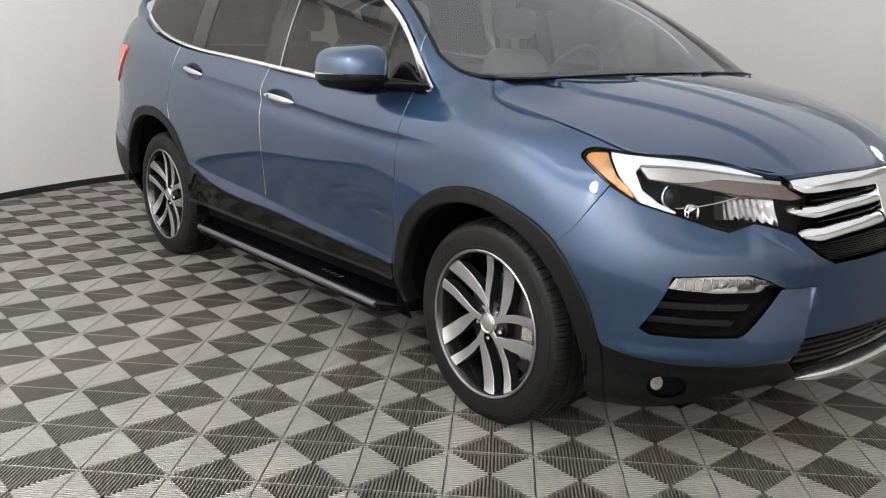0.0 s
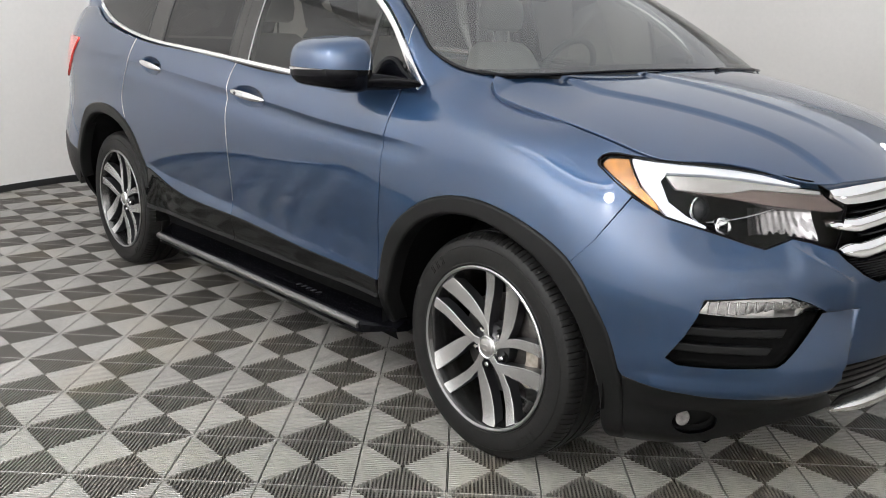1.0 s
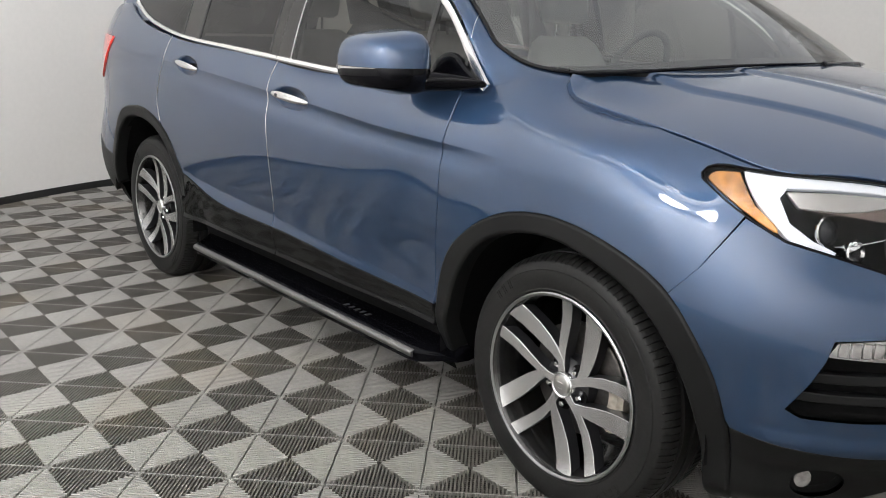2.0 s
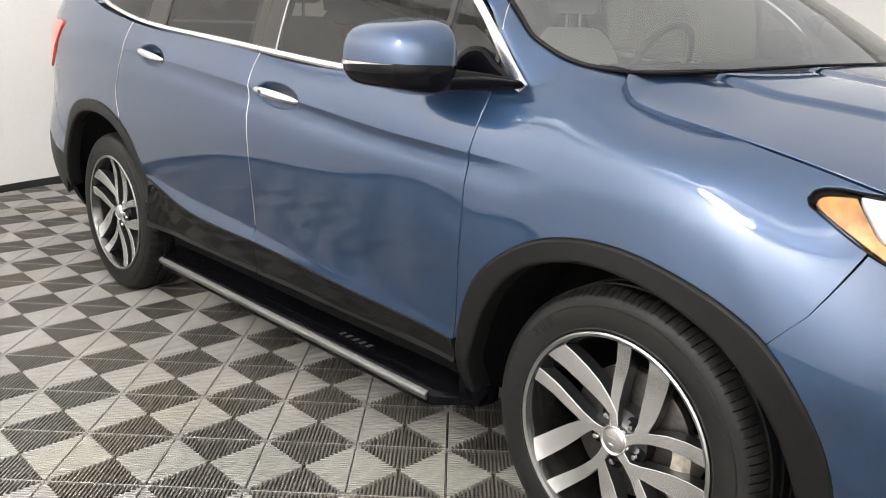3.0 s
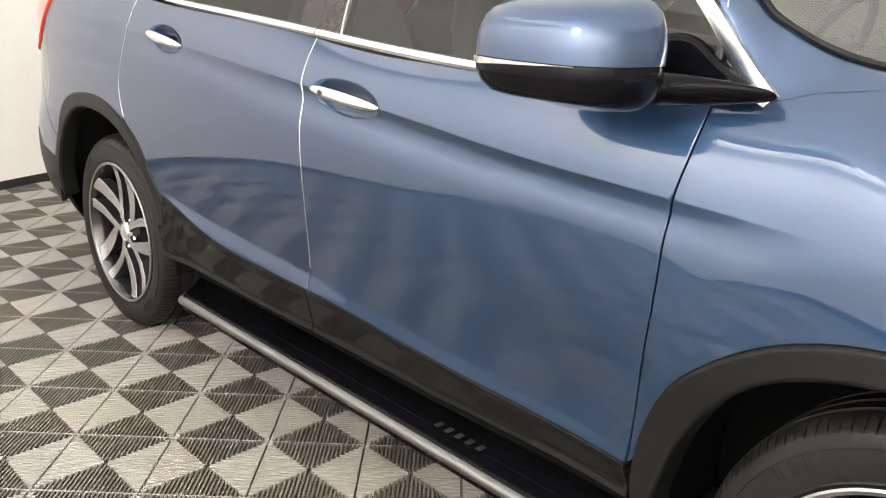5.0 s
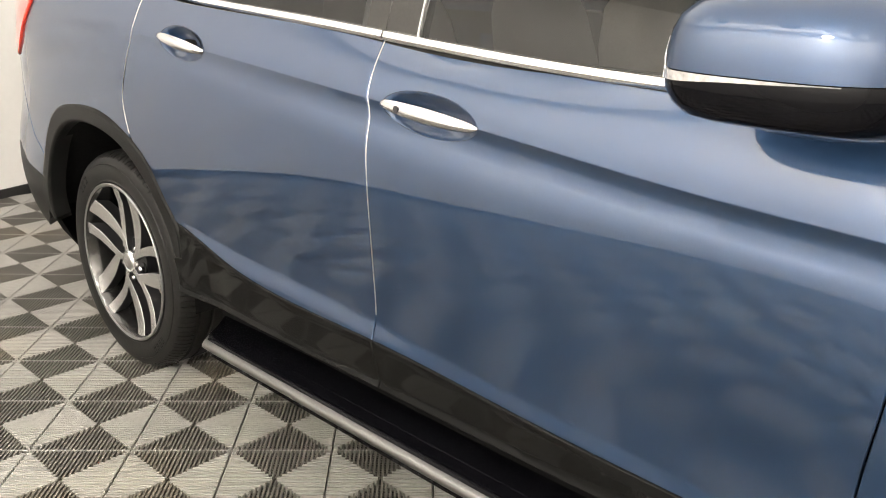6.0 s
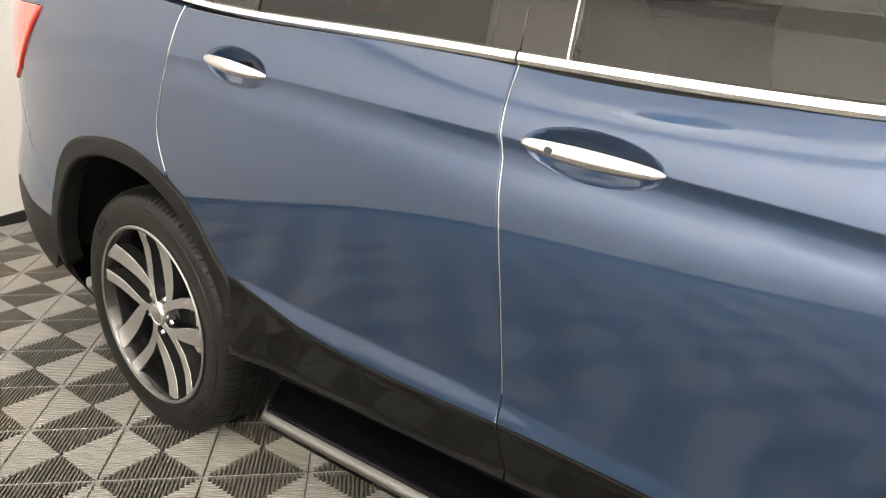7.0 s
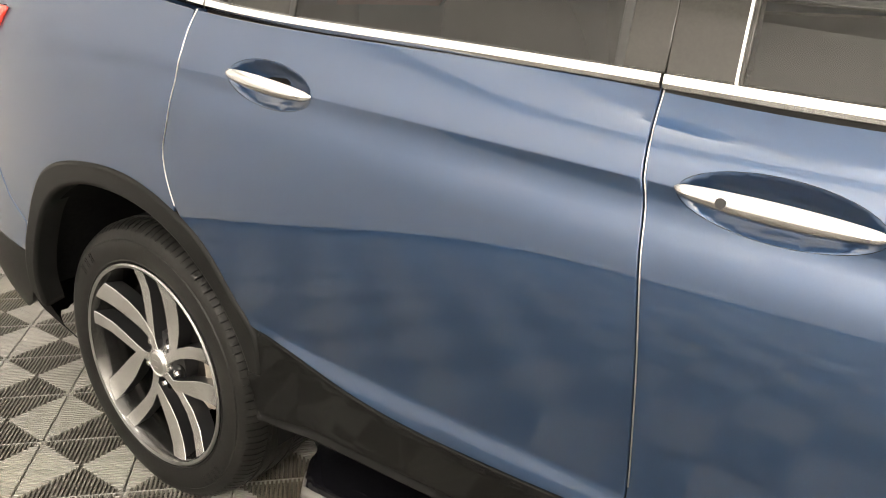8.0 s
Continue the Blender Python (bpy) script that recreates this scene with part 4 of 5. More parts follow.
    skin("lamp_bar", [(1.045, 0.980), (0.95, 0.982), (0.80, 0.974), (0.60, 0.957), (0.535, 0.950), (0.50, 0.925), (0.462, 0.906), (0.50, 0.903), (0.70, 0.918), (0.85, 0.936), (0.98, 0.950), (1.018, 0.954)], where, LAMP_BAR, lamp, flip=flip, step=0.012, lift=-0.008, lip=0.03, label="satin bronze bar across the lamp")
    for q, z, r, deep in ((0.925, 0.905, 0.036, 0), (0.845, 0.862, 0.030, 1)):
        p, e = where(q, z), 0.004
        n = (where(q, z + e) - where(q, z - e)).cross(where(q + e, z) - where(q - e, z)).normalized() * -flip
        n = (n * 0.6 + Vector((0.8, 0, 0))).normalized()
        m = Matrix.Translation(p - n * 0.042) @ n.to_track_quat("Z", "Y").to_matrix().to_4x4()
        bm = bmesh.new()
        add_lathe(bm, [(r * 0.86, -0.012), (r * 1.0, 0.0), (r * 1.0, 0.014), (r * 0.90, 0.016), (r * 0.88, 0.006)], m, seg=28, mat=0)
        if deep:
            add_lathe(bm, [(r * 0.88, 0.006), (r * 0.80, -0.002), (r * 0.55, -0.016), (r * 0.2, -0.022), (0.0005, -0.022)], m, seg=14, mat=0)
        else:
            add_lathe(bm, [(r * 0.84, 0.006), (r * 0.7, 0.016), (r * 0.4, 0.024), (0.0005, 0.027)], m, seg=28, mat=1)
        part("projector" if not deep else "reflector", bm, [CHROME, PROJECTOR], lamp, "round lamp with a chrome rim", smooth=25)
    skin("lamp_bar_trim", [(1.062, 0.986), (0.95, 0.985), (0.80, 0.976), (0.62, 0.960), (0.535, 0.951), (0.535, 0.946), (0.62, 0.951), (0.76, 0.959), (0.85, 0.949), (0.93, 0.948), (1.030, 0.957)], where, LAMP_PALE, lamp, flip=flip, step=0.012, lift=-0.004, lip=0.012, label="pale silver upper part of the bar")

    def bowl(u, v, where=where, side=side):
        """A hollow, fluted reflector between the projector and the grille."""
        q, z = 0.775 - 0.215 * u, 0.834 + (0.070 - 0.012 * u) * v - 0.012 * u * (1 - v)
        p = where(q, z)
        deep = 0.030 + 0.040 * (1 - (2 * u - 1) ** 2) * (1 - 0.4 * v) + 0.005 * math.sin(7 * u + 2.0 * v) * math.cos(3 * u - 3 * v) + 0.0006 * math.cos(u * 60 + 3 * v)
        return p - Vector((deep * 0.8, side * deep * 0.6, 0))

    patch("reflector_bowl", bowl, 70, 24, REFLECTOR, lamp, "fluted bright reflector")
    bm = bmesh.new()
    rim_line = []
    for k in range(19):
        v = k / 18
        rim_line.append(where(0.915 - 0.235 * v, 0.868 + 0.030 * v * v + 0.004 * v) - Vector((0.024, side * 0.014, 0)))
    add_tube(bm, rim_line, 0.0022, 8)
    part("reflector_rim", bm, CHROME, lamp, "thin bright reflector edge", smooth=60)
    cover = skin("lens", HEAD, where, LENS, lamp, flip=flip, step=0.02, lift=-0.001, lip=0)
    cover.visible_shadow = False
    skin("lamp_seal", HEAD, where, GLOSS_BLACK, lamp, flip=flip, step=0.015, lift=0.0004, lip=0.01, holes=[inset(HEAD, 0.0025)])
    # rear bumper
    skin("rear_bumper", to_s([(-3.24, 0.66), (-3.33, 0.715), (-3.45, 0.855), (-3.54, 0.975), (-3.7, 0.97)]) + [(chord[-1] - 0.001, 0.94), (chord[-1] - 0.001, 0.62)] + to_s([(-3.8, 0.62), (-3.55, 0.66), (-3.42, 0.60), (-3.27, 0.58)]), where, PAINT, car, flip=flip, step=0.03)
    skin("lower_rear_bumper", to_s([(-3.272, 0.575), (-3.42, 0.595), (-3.55, 0.655), (-3.8, 0.615)]) + [(chord[-1] - 0.001, 0.615), (chord[-1] - 0.001, 0.28)] + to_s([(-3.8, 0.28), (-3.5, 0.33), (-3.35, 0.40), (-3.29, 0.46)]), where, BLACK_TRIM, car, flip=flip, step=0.03, lip=0.03, label="matt black lower rear bumper")
    # tail lamp and tailgate half
    skin("tail_lamp", to_s([(-3.228, 1.207), (-3.335, 1.115), (-3.44, 1.025), (-3.52, 0.985), (-3.70, 0.98), (-3.80, 1.0), (-3.80, 1.16), (-3.70, 1.20), (-3.5, 1.215)]), where, RED_LENS, car, flip=flip, step=0.025, label="red tail lamp lens", lift=0.009, roll=0.006)
    skin("tailgate", to_s([(-3.81, 0.99)]) + [(chord[-1] - 0.001, 0.95), (chord[-1] - 0.001, 1.2)] + to_s([(-3.81, 1.2)]), where, PAINT, car, flip=flip, step=0.03)

# hood
out = [(x, -w) for x, w in HOOD_EDGE] + [(x, w) for x, w in HOOD_EDGE[::-1][1:]]
COWL = [(-0.10, 0.76), (0.02, 0.60), (0.09, 0.40), (0.12, 0.2), (0.125, 0.0)]
out += [(x, w) for x, w in COWL] + [(x, -w) for x, w in COWL[::-1][1:]]
skin("hood", [(x, y) for x, y in out], hood, PAINT, car, step=0.024, lip=0.02, rows=hood_rows())

# dark shell behind the panels, so that no gap looks through
bm = bmesh.new()
for side in (-1, 1):
    where = body(side)
    rings = []
    for z in (0.20, 0.30, 0.42, 0.62, 0.85, 1.02, 1.12):
        ring = []
        for i in range(120):
            s = chord[-1] * i / 119
            p = where(s, z)
            x = p.x
            inset = 0.03
            for hub in (0.0, -WHEELBASE):
                d = math.hypot(x - hub, max(z - HUB_Z, 0) * 1.0)
                if d < 0.50:
                    inset = 0.30
            if x > 0.38:
                inset = max(inset, 0.11)
            ring.append(Vector((p.x - (inset if x > 0.55 else 0) + (inset if x < -3.7 else 0), side * max(abs(p.y) - inset, 0), min(z, 0.90) if x > -0.12 else z)))
        rings.append(ring)
    add_loft(bm, rings, closed=False)
clear = [f for f in bm.faces if any(math.hypot(v.co.x - hub, max(v.co.z - HUB_Z, 0)) < 0.50 for v in f.verts for hub in (0.0, -WHEELBASE))]
bmesh.ops.delete(bm, geom=clear, context="FACES")
part("inner_shell", bm, DARK, car)
bm = bmesh.new()
add_box(bm, (4.2, 1.3, 0.10), pose(-1.45, 0, 0.24))
part("underbody", bm, DARK, car)

# ---- upper body ----
WS_LOW = [(-0.40, 0.842, 1.272), (-0.235, 0.815, 1.208), (-0.03, 0.68, 1.212), (0.085, 0.38, 1.230), (0.13, 0.0, 1.235)]
WS_HIGH = [(-1.06, 0.70, 1.645), (-1.03, 0.62, 1.665), (-0.95, 0.45, 1.69), (-0.90, 0.22, 1.70), (-0.895, 0.0, 1.705)]
ws_low = [spline([(i / 4, p[k]) for i, p in enumerate(WS_LOW)]) for k in range(3)]
ws_high = [spline([(i / 4, p[k]) for i, p in enumerate(WS_HIGH)]) for k in range(3)]


def windscreen(u, v):
    """u from -1 to 1 across, v from 0 (cowl) to 1 (roof)."""
    t, sign = 1 - abs(u), (1 if u > 0 else -1)
    p, q = Vector([f(t) for f in ws_low]), Vector([f(t) for f in ws_high])
    r = p.lerp(q, v) + Vector((0.04, 0, 0.06)) * (4 * v * (1 - v)) * 0.6
    return Vector((r.x, r.y * sign, r.z))


def screen_edge(side, w):
    """The edge of the windscreen: from beside the hood's corner round the lower corner and up the pillar, w from 0 to 1."""
    if w < 0.25:
        return windscreen(side * (1 - 0.34 * (1 - w / 0.25)), 0)
    return windscreen(side, (w - 0.25) / 0.75)


wind = patch("windscreen", lambda u, v: windscreen(2 * u - 1, v), 40, 16, CLEAR, car, "clear windscreen")
wind.visible_shadow = False


def pillar_curve(t):
    """The outer edge of the screen pillar, up and back along the side window, t from 0 to 1."""
    x = -0.345 - 0.80 * t
    z = PILLAR_TOP(x)
    return x, z


for side in (-1, 1):
    def pillar(u, w, side=side):
        """From the fender's top and the side window's strip (u = 0) to the edge of the windscreen (u = 1)."""
        skin_of, inner = body(side), screen_edge(side, w)
        x = -0.14 - 0.215 * min(w / 0.25, 1.0)
        z = float(np.interp(-x, [0.13, 0.20, 0.30, 0.36], [1.180, 1.190, 1.175, 1.155])) - 0.008
        q = s_of_x(x)
        seam = skin_of(q, z) + Vector((0.0001, side * 0.0004, 0.0003))
        rise = (skin_of(q, z + 0.004) - skin_of(q, z - 0.004)).normalized()
        if w > 0.25:
            t = (w - 0.25) / 0.75
            cx, cz = pillar_curve(t)
            strip_edge = lambda x, z: Vector((x + 0.012, side * (glass_w(x, z) + 0.004), z + 0.012))
            seam = strip_edge(cx, cz) + (seam - strip_edge(*pillar_curve(0))) * (1 - smooth(0, 0.25, t))
        span = (inner - seam).length
        fade = smooth(0.15, 0.45, w)
        ctrl = (seam + rise * (0.5 * span)).lerp((seam + inner) / 2 + Vector((0.25, side * 0.55, 0.45)).normalized() * (0.30 * span), fade)
        return seam * (1 - u) ** 2 + ctrl * (2 * u * (1 - u)) + inner * u * u
    patch("screen_pillar", pillar, 16, 60, PAINT, car)
    bm = bmesh.new()
    add_tube(bm, [pillar(u, 0.365 + 0.01 * u) + Vector((0.0002, side * 0.0004, 0.0004)) for u in np.linspace(0.12, 0.97, 14)], 0.0012, 8)
    part("pillar_seam", bm, SATIN, car, "thin seam across the screen pillar", smooth=60)
    # roof rail and side frame above the windows
    glassy = side_glass(side)
    out = [(-x, BELT_Z(x) + 0.012) for x in np.linspace(-0.42, -3.25, 60)] + [(-x, PILLAR_TOP(x) - 0.02) for x in np.linspace(-3.25, -0.45, 60)]
    flip = -1 if side < 0 else 1
    zones = [("front_quarter_window", -0.44, -0.655), ("front_door_window", -0.665, -1.43), ("rear_door_window", -1.598, -2.26), ("rear_quarter_window", -2.43, -3.22)]
    for name, xa, xb in zones:
        xs = np.linspace(xa, xb, 24)
        out = [(-x, BELT_Z(x) + 0.008) for x in xs] + [(-x, max(PILLAR_TOP(x) - 0.016, BELT_Z(x) + 0.010)) for x in xs[::-1]]
        pane = skin(name, out, glassy, TINT_FRONT if name.startswith("front") else TINT, car, flip=flip, step=0.04, lip=0.004)
        pane.visible_shadow = False
    for name, xa, xb in (("window_divider", -0.653, -0.667), ("corner_divider", -0.452, -0.460), ("door_pillar", -1.428, -1.528), ("door_pillar", -1.533, -1.60), ("rear_pillar_trim", -2.258, -2.432), ("glass_run", -1.594, -1.604), ("glass_run", -2.252, -2.262), ("glass_run", -2.428, -2.438)):
        xs = np.linspace(xa, xb, 4)
        out = [(-x, BELT_Z(x) + 0.008) for x in xs] + [(-x, PILLAR_TOP(x) - 0.012) for x in xs[::-1]]
        rubber = name in ("glass_run", "window_divider", "corner_divider")
        skin(name, out, glassy, RUBBER_DARK if rubber else PILLAR_BLACK, car, flip=flip, step=0.04, lip=0.02, lift=0.0035 if rubber else 0.002, label="black rubber glass run" if rubber else "gloss black window pillar")
    # painted pillar behind the last side window
    rows = []
    for z in np.linspace(1.30, 1.61, 12):
        x = float(np.interp(z, [1.295, 1.36, 1.46, 1.54, 1.59, 1.62], [-2.87, -3.11, -3.36, -3.12, -2.82, -2.55]))
        p, q = Vector((x, glass_w(x, z) + 0.004, z)), Vector((-3.56 + 0.30 * (z - 1.30), 0.80 - 0.42 * (z - 1.30), z))
        rows.append([Vector((m.x, side * (m.y + 0.13 * u * (1 - u)), m.z)) for u in np.linspace(0, 1, 9) for m in [p.lerp(q, u)]])
    bm = bmesh.new()
    add_loft(bm, rows, closed=False)
    part("rear_pillar", bm, PAINT, car, smooth=60)
    # chrome strip along the belt and up the pillar
    for xa, xb, n in ((-0.60, -1.528, 40), (-1.533, -2.498, 30), (-2.503, -3.2, 30)):
        xs = np.linspace(xa, xb, n)
        rings = []
        for x in xs:
            z = BELT_Z(x)
            w = glass_w(x, z)
            rings.append([Vector((x, side * (w + a), z + b)) for a, b in ((0.0, -0.012), (0.010, -0.011), (0.013, -0.004), (0.008, 0.007), (0.0, 0.009))])
        bm = bmesh.new()
        add_loft(bm, rings)
        part("belt_moulding", bm, BRIGHT_TRIM, car, "chrome strip under the side windows")
        rings = [[Vector((x, side * (glass_w(x, BELT_Z(x)) + a), BELT_Z(x) + b)) for a, b in ((-0.02, -0.022), (0.007, -0.022), (0.007, -0.0125), (-0.02, -0.0125))] for x in xs]
        bm = bmesh.new()
        add_loft(bm, rings)
        part("belt_seal", bm, BLACK_TRIM if xa > -2.5 else PAINT, car, "black rubber seal" if xa > -2.5 else "painted ledge under the strip")
    rings = []
    for t in np.linspace(0, 1, 40):
        x, z = pillar_curve(t)
        w = glass_w(x, z)
        a = Vector((0.74, 0, 0.67))
        base = Vector((x, side * w, z))
        f = (1 + 0.7 * (1 - smooth(0.0, 0.16, t))) * smooth(-0.03, 0.02, t)
        rings.append([base + a * (b * (f if b < 0 else 1)) + Vector((0, side * c, 0)) for b, c in ((-0.018, 0.0), (-0.017, 0.009), (-0.004, 0.013), (0.008, 0.009), (0.009, 0.0))])
    bm = bmesh.new()
    add_loft(bm, rings)
    part("pillar_moulding", bm, BRIGHT_TRIM, car, "chrome strip along the screen pillar")

ROOF_MID = spline([(-0.88, 1.705), (-1.2, 1.755), (-1.8, 1.775), (-2.5, 1.76), (-3.1, 1.72), (-3.55, 1.66)])


def roof(u, v):
    x = -0.95 - 2.55 * v
    edge_x = x
    z_e = PILLAR_TOP(edge_x) + 0.01
    w_e = glass_w(edge_x, z_e) - 0.005
    t = 2 * u - 1
    mid = ROOF_MID(x + 0.08 * t * t)
    return Vector((x, t * w_e, z_e + (mid - z_e) * (1 - abs(t) ** 3.0)))


patch("roof", roof, 40, 30, PAINT, car)
patch("rear_window", lambda u, v: Vector((-3.42 - 0.38 * (1 - v) - 0.05 * math.sin(math.pi * u), (2 * u - 1) * (0.66 - 0.10 * v), 1.22 + 0.42 * v)), 20, 8, TINT, car, "dark tinted rear window")

# ---- wheels ----


def make_wheel(phase):
    """A wheel with its outer face towards -y, its hub at the origin."""
    wheel = new("wheel")
    bm = bmesh.new()
    # tyre: blocks and sipes round the tread
    R, half = TYRE_R, 0.122
    blocks, rings = 58, []
    for k in range(blocks):
        for frac, cut in ((0.0, 1), (0.07, 1), (0.09, 0), (0.51, 0), (0.525, 0.7), (0.565, 0.7), (0.58, 0), (0.98, 0)):
            a = math.tau * (k + frac) / blocks
            d = 0.008 * cut
            prof = [(0.262, 0.004), (0.268, -0.006), (0.276, -0.011), (0.279, -0.0095), (0.290, -0.0125), (0.318, -0.015), (0.330, -0.0135), (0.3325, -0.0105), (0.342, -0.009), (0.352, -0.004), (0.357 - d * 0.3, 0.000), (R - 0.009 - d, 0.012), (R - 0.003 - d, 0.026),
                    (R - 0.001 - d, 0.045), (R - 0.001, 0.050), (R - 0.009, 0.052), (R - 0.009, 0.060), (R, 0.062), (R, 0.095), (R - 0.009, 0.097), (R - 0.009, 0.107), (R, 0.109), (R, 0.142), (R - 0.009, 0.144), (R - 0.009, 0.152), (R, 0.154),
                    (R - 0.001 - d, 0.160), (R - 0.003 - d, 0.205), (R - 0.010 - d, 0.222), (0.345, 0.238), (0.318, 0.246), (0.262, 0.236)]
            rings.append([bm.verts.new((r * math.sin(a), h, r * math.cos(a))) for r, h in prof])
    for i in range(len(rings)):
        p, q = rings[i], rings[(i + 1) % len(rings)]
        for k in range(len(p) - 1):
            bm.faces.new((p[k], p[k + 1], q[k + 1], q[k]))
    for v in bm.verts:
        v.co.z = max(v.co.z, -HUB_Z + 0.002)
    tyre = part("tyre", bm, RUBBER, wheel, "black rubber tyre", smooth=35)
    bm = bmesh.new()
    for a0, a1, n in ((-52, -36, 3), (128, 146, 4)):
        for k in range(n):
            a = radians(a0 + (a1 - a0) * (k + 0.5) / n)
            for da in (-0.012, 0.016):
                m = Matrix.Translation((0.316 * math.sin(a + da), -0.0152, 0.316 * math.cos(a + da))) @ Matrix.Rotation(a + da, 4, "Y")
                add_box(bm, (0.0035, 0.0015, 0.026), m)
            m = Matrix.Translation((0.316 * math.sin(a), -0.0152, 0.316 * math.cos(a))) @ Matrix.Rotation(a, 4, "Y")
            add_box(bm, (0.012, 0.0015, 0.0035), m)
    tagged(part("sidewall_mark", bm, RUBBER, tyre, "raised bars on the sidewall", smooth=0), kind="stuff")
    turn = Matrix.Rotation(radians(90), 4, "X")
    bm = bmesh.new()
    add_lathe(bm, [(0.262, 0.006), (0.269, 0.008), (0.270, 0.012), (0.266, 0.015), (0.259, 0.012)], turn, seg=96, mat=0)
    add_lathe(bm, [(0.259, 0.012), (0.252, 0.0), (0.247, -0.03), (0.238, -0.07), (0.232, -0.20), (0.246, -0.235)], turn, seg=96, mat=1)
    rim = part("rim", bm, [RIM_EDGE, BARREL], wheel, "two-tone alloy rim", smooth=50)
    # pairs of spokes: one runs straight at the hub, its fellow passes beside it
    STRAIGHT = ((0.030, -24, 0.010, -0.013), (0.060, -21, 0.0115, -0.014), (0.10, -20, 0.0130, -0.017), (0.15, -16.5, 0.0155, -0.018), (0.20, -13, 0.0175, -0.013), (0.245, -11, 0.0195, 0.000), (0.262, -10.7, 0.0200, 0.008))
    CURVED = ((0.036, 62, 0.008, -0.013), (0.066, 51, 0.0105, -0.014), (0.098, 35.5, 0.0165, -0.017), (0.130, 26, 0.0220, -0.018), (0.17, 19.0, 0.0255, -0.016), (0.215, 14.6, 0.0275, -0.009), (0.248, 12.5, 0.0290, 0.001), (0.262, 12.0, 0.0300, 0.008))
    for k in range(5):
        for table in (STRAIGHT, CURVED):
            mids = []
            for r, turn_by, half_w, face in table:
                a = phase + math.tau * k / 5 + radians(turn_by)
                mids.append(Vector((r * math.sin(a), -face, r * math.cos(a))))
            rings = []
            for i, (r, _, half_w, face) in enumerate(table):
                t = mids[min(i + 1, len(mids) - 1)] - mids[max(i - 1, 0)]
                t = Vector((t.x, 0, t.z)).normalized()
                n, o, c, lip = Vector((t.z, 0, -t.x)), Vector((0, -1, 0)), mids[i], 0.0008
                rings.append([c - n * half_w - o * lip, c - n * (half_w - lip), c + n * (half_w - lip), c + n * half_w - o * lip, c + n * (half_w * 0.8) - o * 0.045, c - n * (half_w * 0.8) - o * 0.045])
            bm = bmesh.new()
            add_loft(bm, rings, mat=1)
            bm.faces.ensure_lookup_table()
            for n, f in enumerate(bm.faces):
                if n < 6 * (len(rings) - 1) and n % 6 in (0, 1, 2):
                    f.material_index = 0
            part("spoke", bm, [MACHINED, GUNMETAL], rim, "machined alloy spoke with dark sides", smooth=30)
    bm = bmesh.new()
    add_lathe(bm, [(0.0005, -0.016), (0.030, -0.014), (0.033, -0.0105), (0.036, -0.0100), (0.039, -0.013), (0.041, -0.026)], turn, seg=48)
    add_lathe(bm, [(0.041, -0.026), (0.050, -0.034), (0.078, -0.038), (0.080, -0.09)], turn, seg=48, mat=1)
    part("hub", bm, [MACHINED, GUNMETAL], rim)
    bm = bmesh.new()
    add_lathe(bm, [(0.0005, -0.0055), (0.020, -0.0065), (0.027, -0.0085), (0.030, -0.014)], turn, seg=36)
    for x, z, w, h in ((0, 0.009, 0.020, 0.003), (0, -0.009, 0.014, 0.003)):
        add_box(bm, (w, 0.004, h), pose(x, 0.0058, z))
    part("centre_cap", bm, SATIN, rim, "plain silver centre cap")
    for k in range(5):
        a = phase + math.tau * k / 5 + radians(26)
        bm = bmesh.new()
        m = Matrix.Translation((0.060 * math.sin(a), 0, 0.060 * math.cos(a))) @ turn
        add_lathe(bm, [(0.0220, -0.0370), (0.0210, -0.0335), (0.0205, -0.0355), (0.0005, -0.0357)], m, seg=20, mat=1)
        add_lathe(bm, [(0.0105, -0.037), (0.0100, -0.023), (0.007, -0.018), (0.0005, -0.017)], m, seg=6, mat=0)
        part("wheel_nut", bm, [CHROME, DARK], rim, "chrome wheel nut in a dark hole", smooth=25)
    bm = bmesh.new()
    add_lathe(bm, [(0.075, -0.075), (0.16, -0.078), (0.165, -0.082), (0.165, -0.105), (0.075, -0.108)], turn, seg=56)
    part("brake_disc", bm, CAST_IRON, wheel, "bare metal brake disc")
    bm = bmesh.new()
    rings = []
    for k in range(9):
        a = radians(75 + 50 * k / 8)
        f = 1 - 0.25 * abs(k - 4) / 4
        rings.append([Vector((r * math.sin(a), y, r * math.cos(a))) for r, y in ((0.135, 0.055), (0.150, 0.048 + 0.01 * (1 - f)), (0.168, 0.050), (0.182 * (0.97 + 0.03 * f), 0.060), (0.184 * (0.97 + 0.03 * f), 0.13), (0.135, 0.13))])
    add_loft(bm, rings)
    part("brake_caliper", bm, CALIPER, wheel, "pale metal brake caliper", smooth=30)
    return wheel


for x, y, turn, phase in ((0.008, 0.938, -1.5, 14), (-WHEELBASE, 0.930, 0, 8)):
    first = make_wheel(radians(phase))
    first.parent = car
    first.matrix_basis = pose(x, -y, HUB_Z, 0, 0, turn)
    copy_thing(first, pose(x, y, HUB_Z, 0, 0, 180 - turn))
# wheel housings
for x, tall, last in ((0, 0.448, 190), (-WHEELBASE, 0.482, 168)):
    for side in (-1, 1):
        bm = bmesh.new()
        rings = []
        for y in (0.955, 0.62):
            rings.append([Vector((x + 0.485 * math.cos(a), side * y, HUB_Z + tall * math.sin(a))) for a in [radians(-4 + (last + 4) * k / 30) for k in range(31)]])
        add_loft(bm, rings, closed=False)
        vs = [bm.verts.new(p) for p in rings[1]]
        bm.faces.new(vs)
        part("wheel_housing", bm, DARK, car)

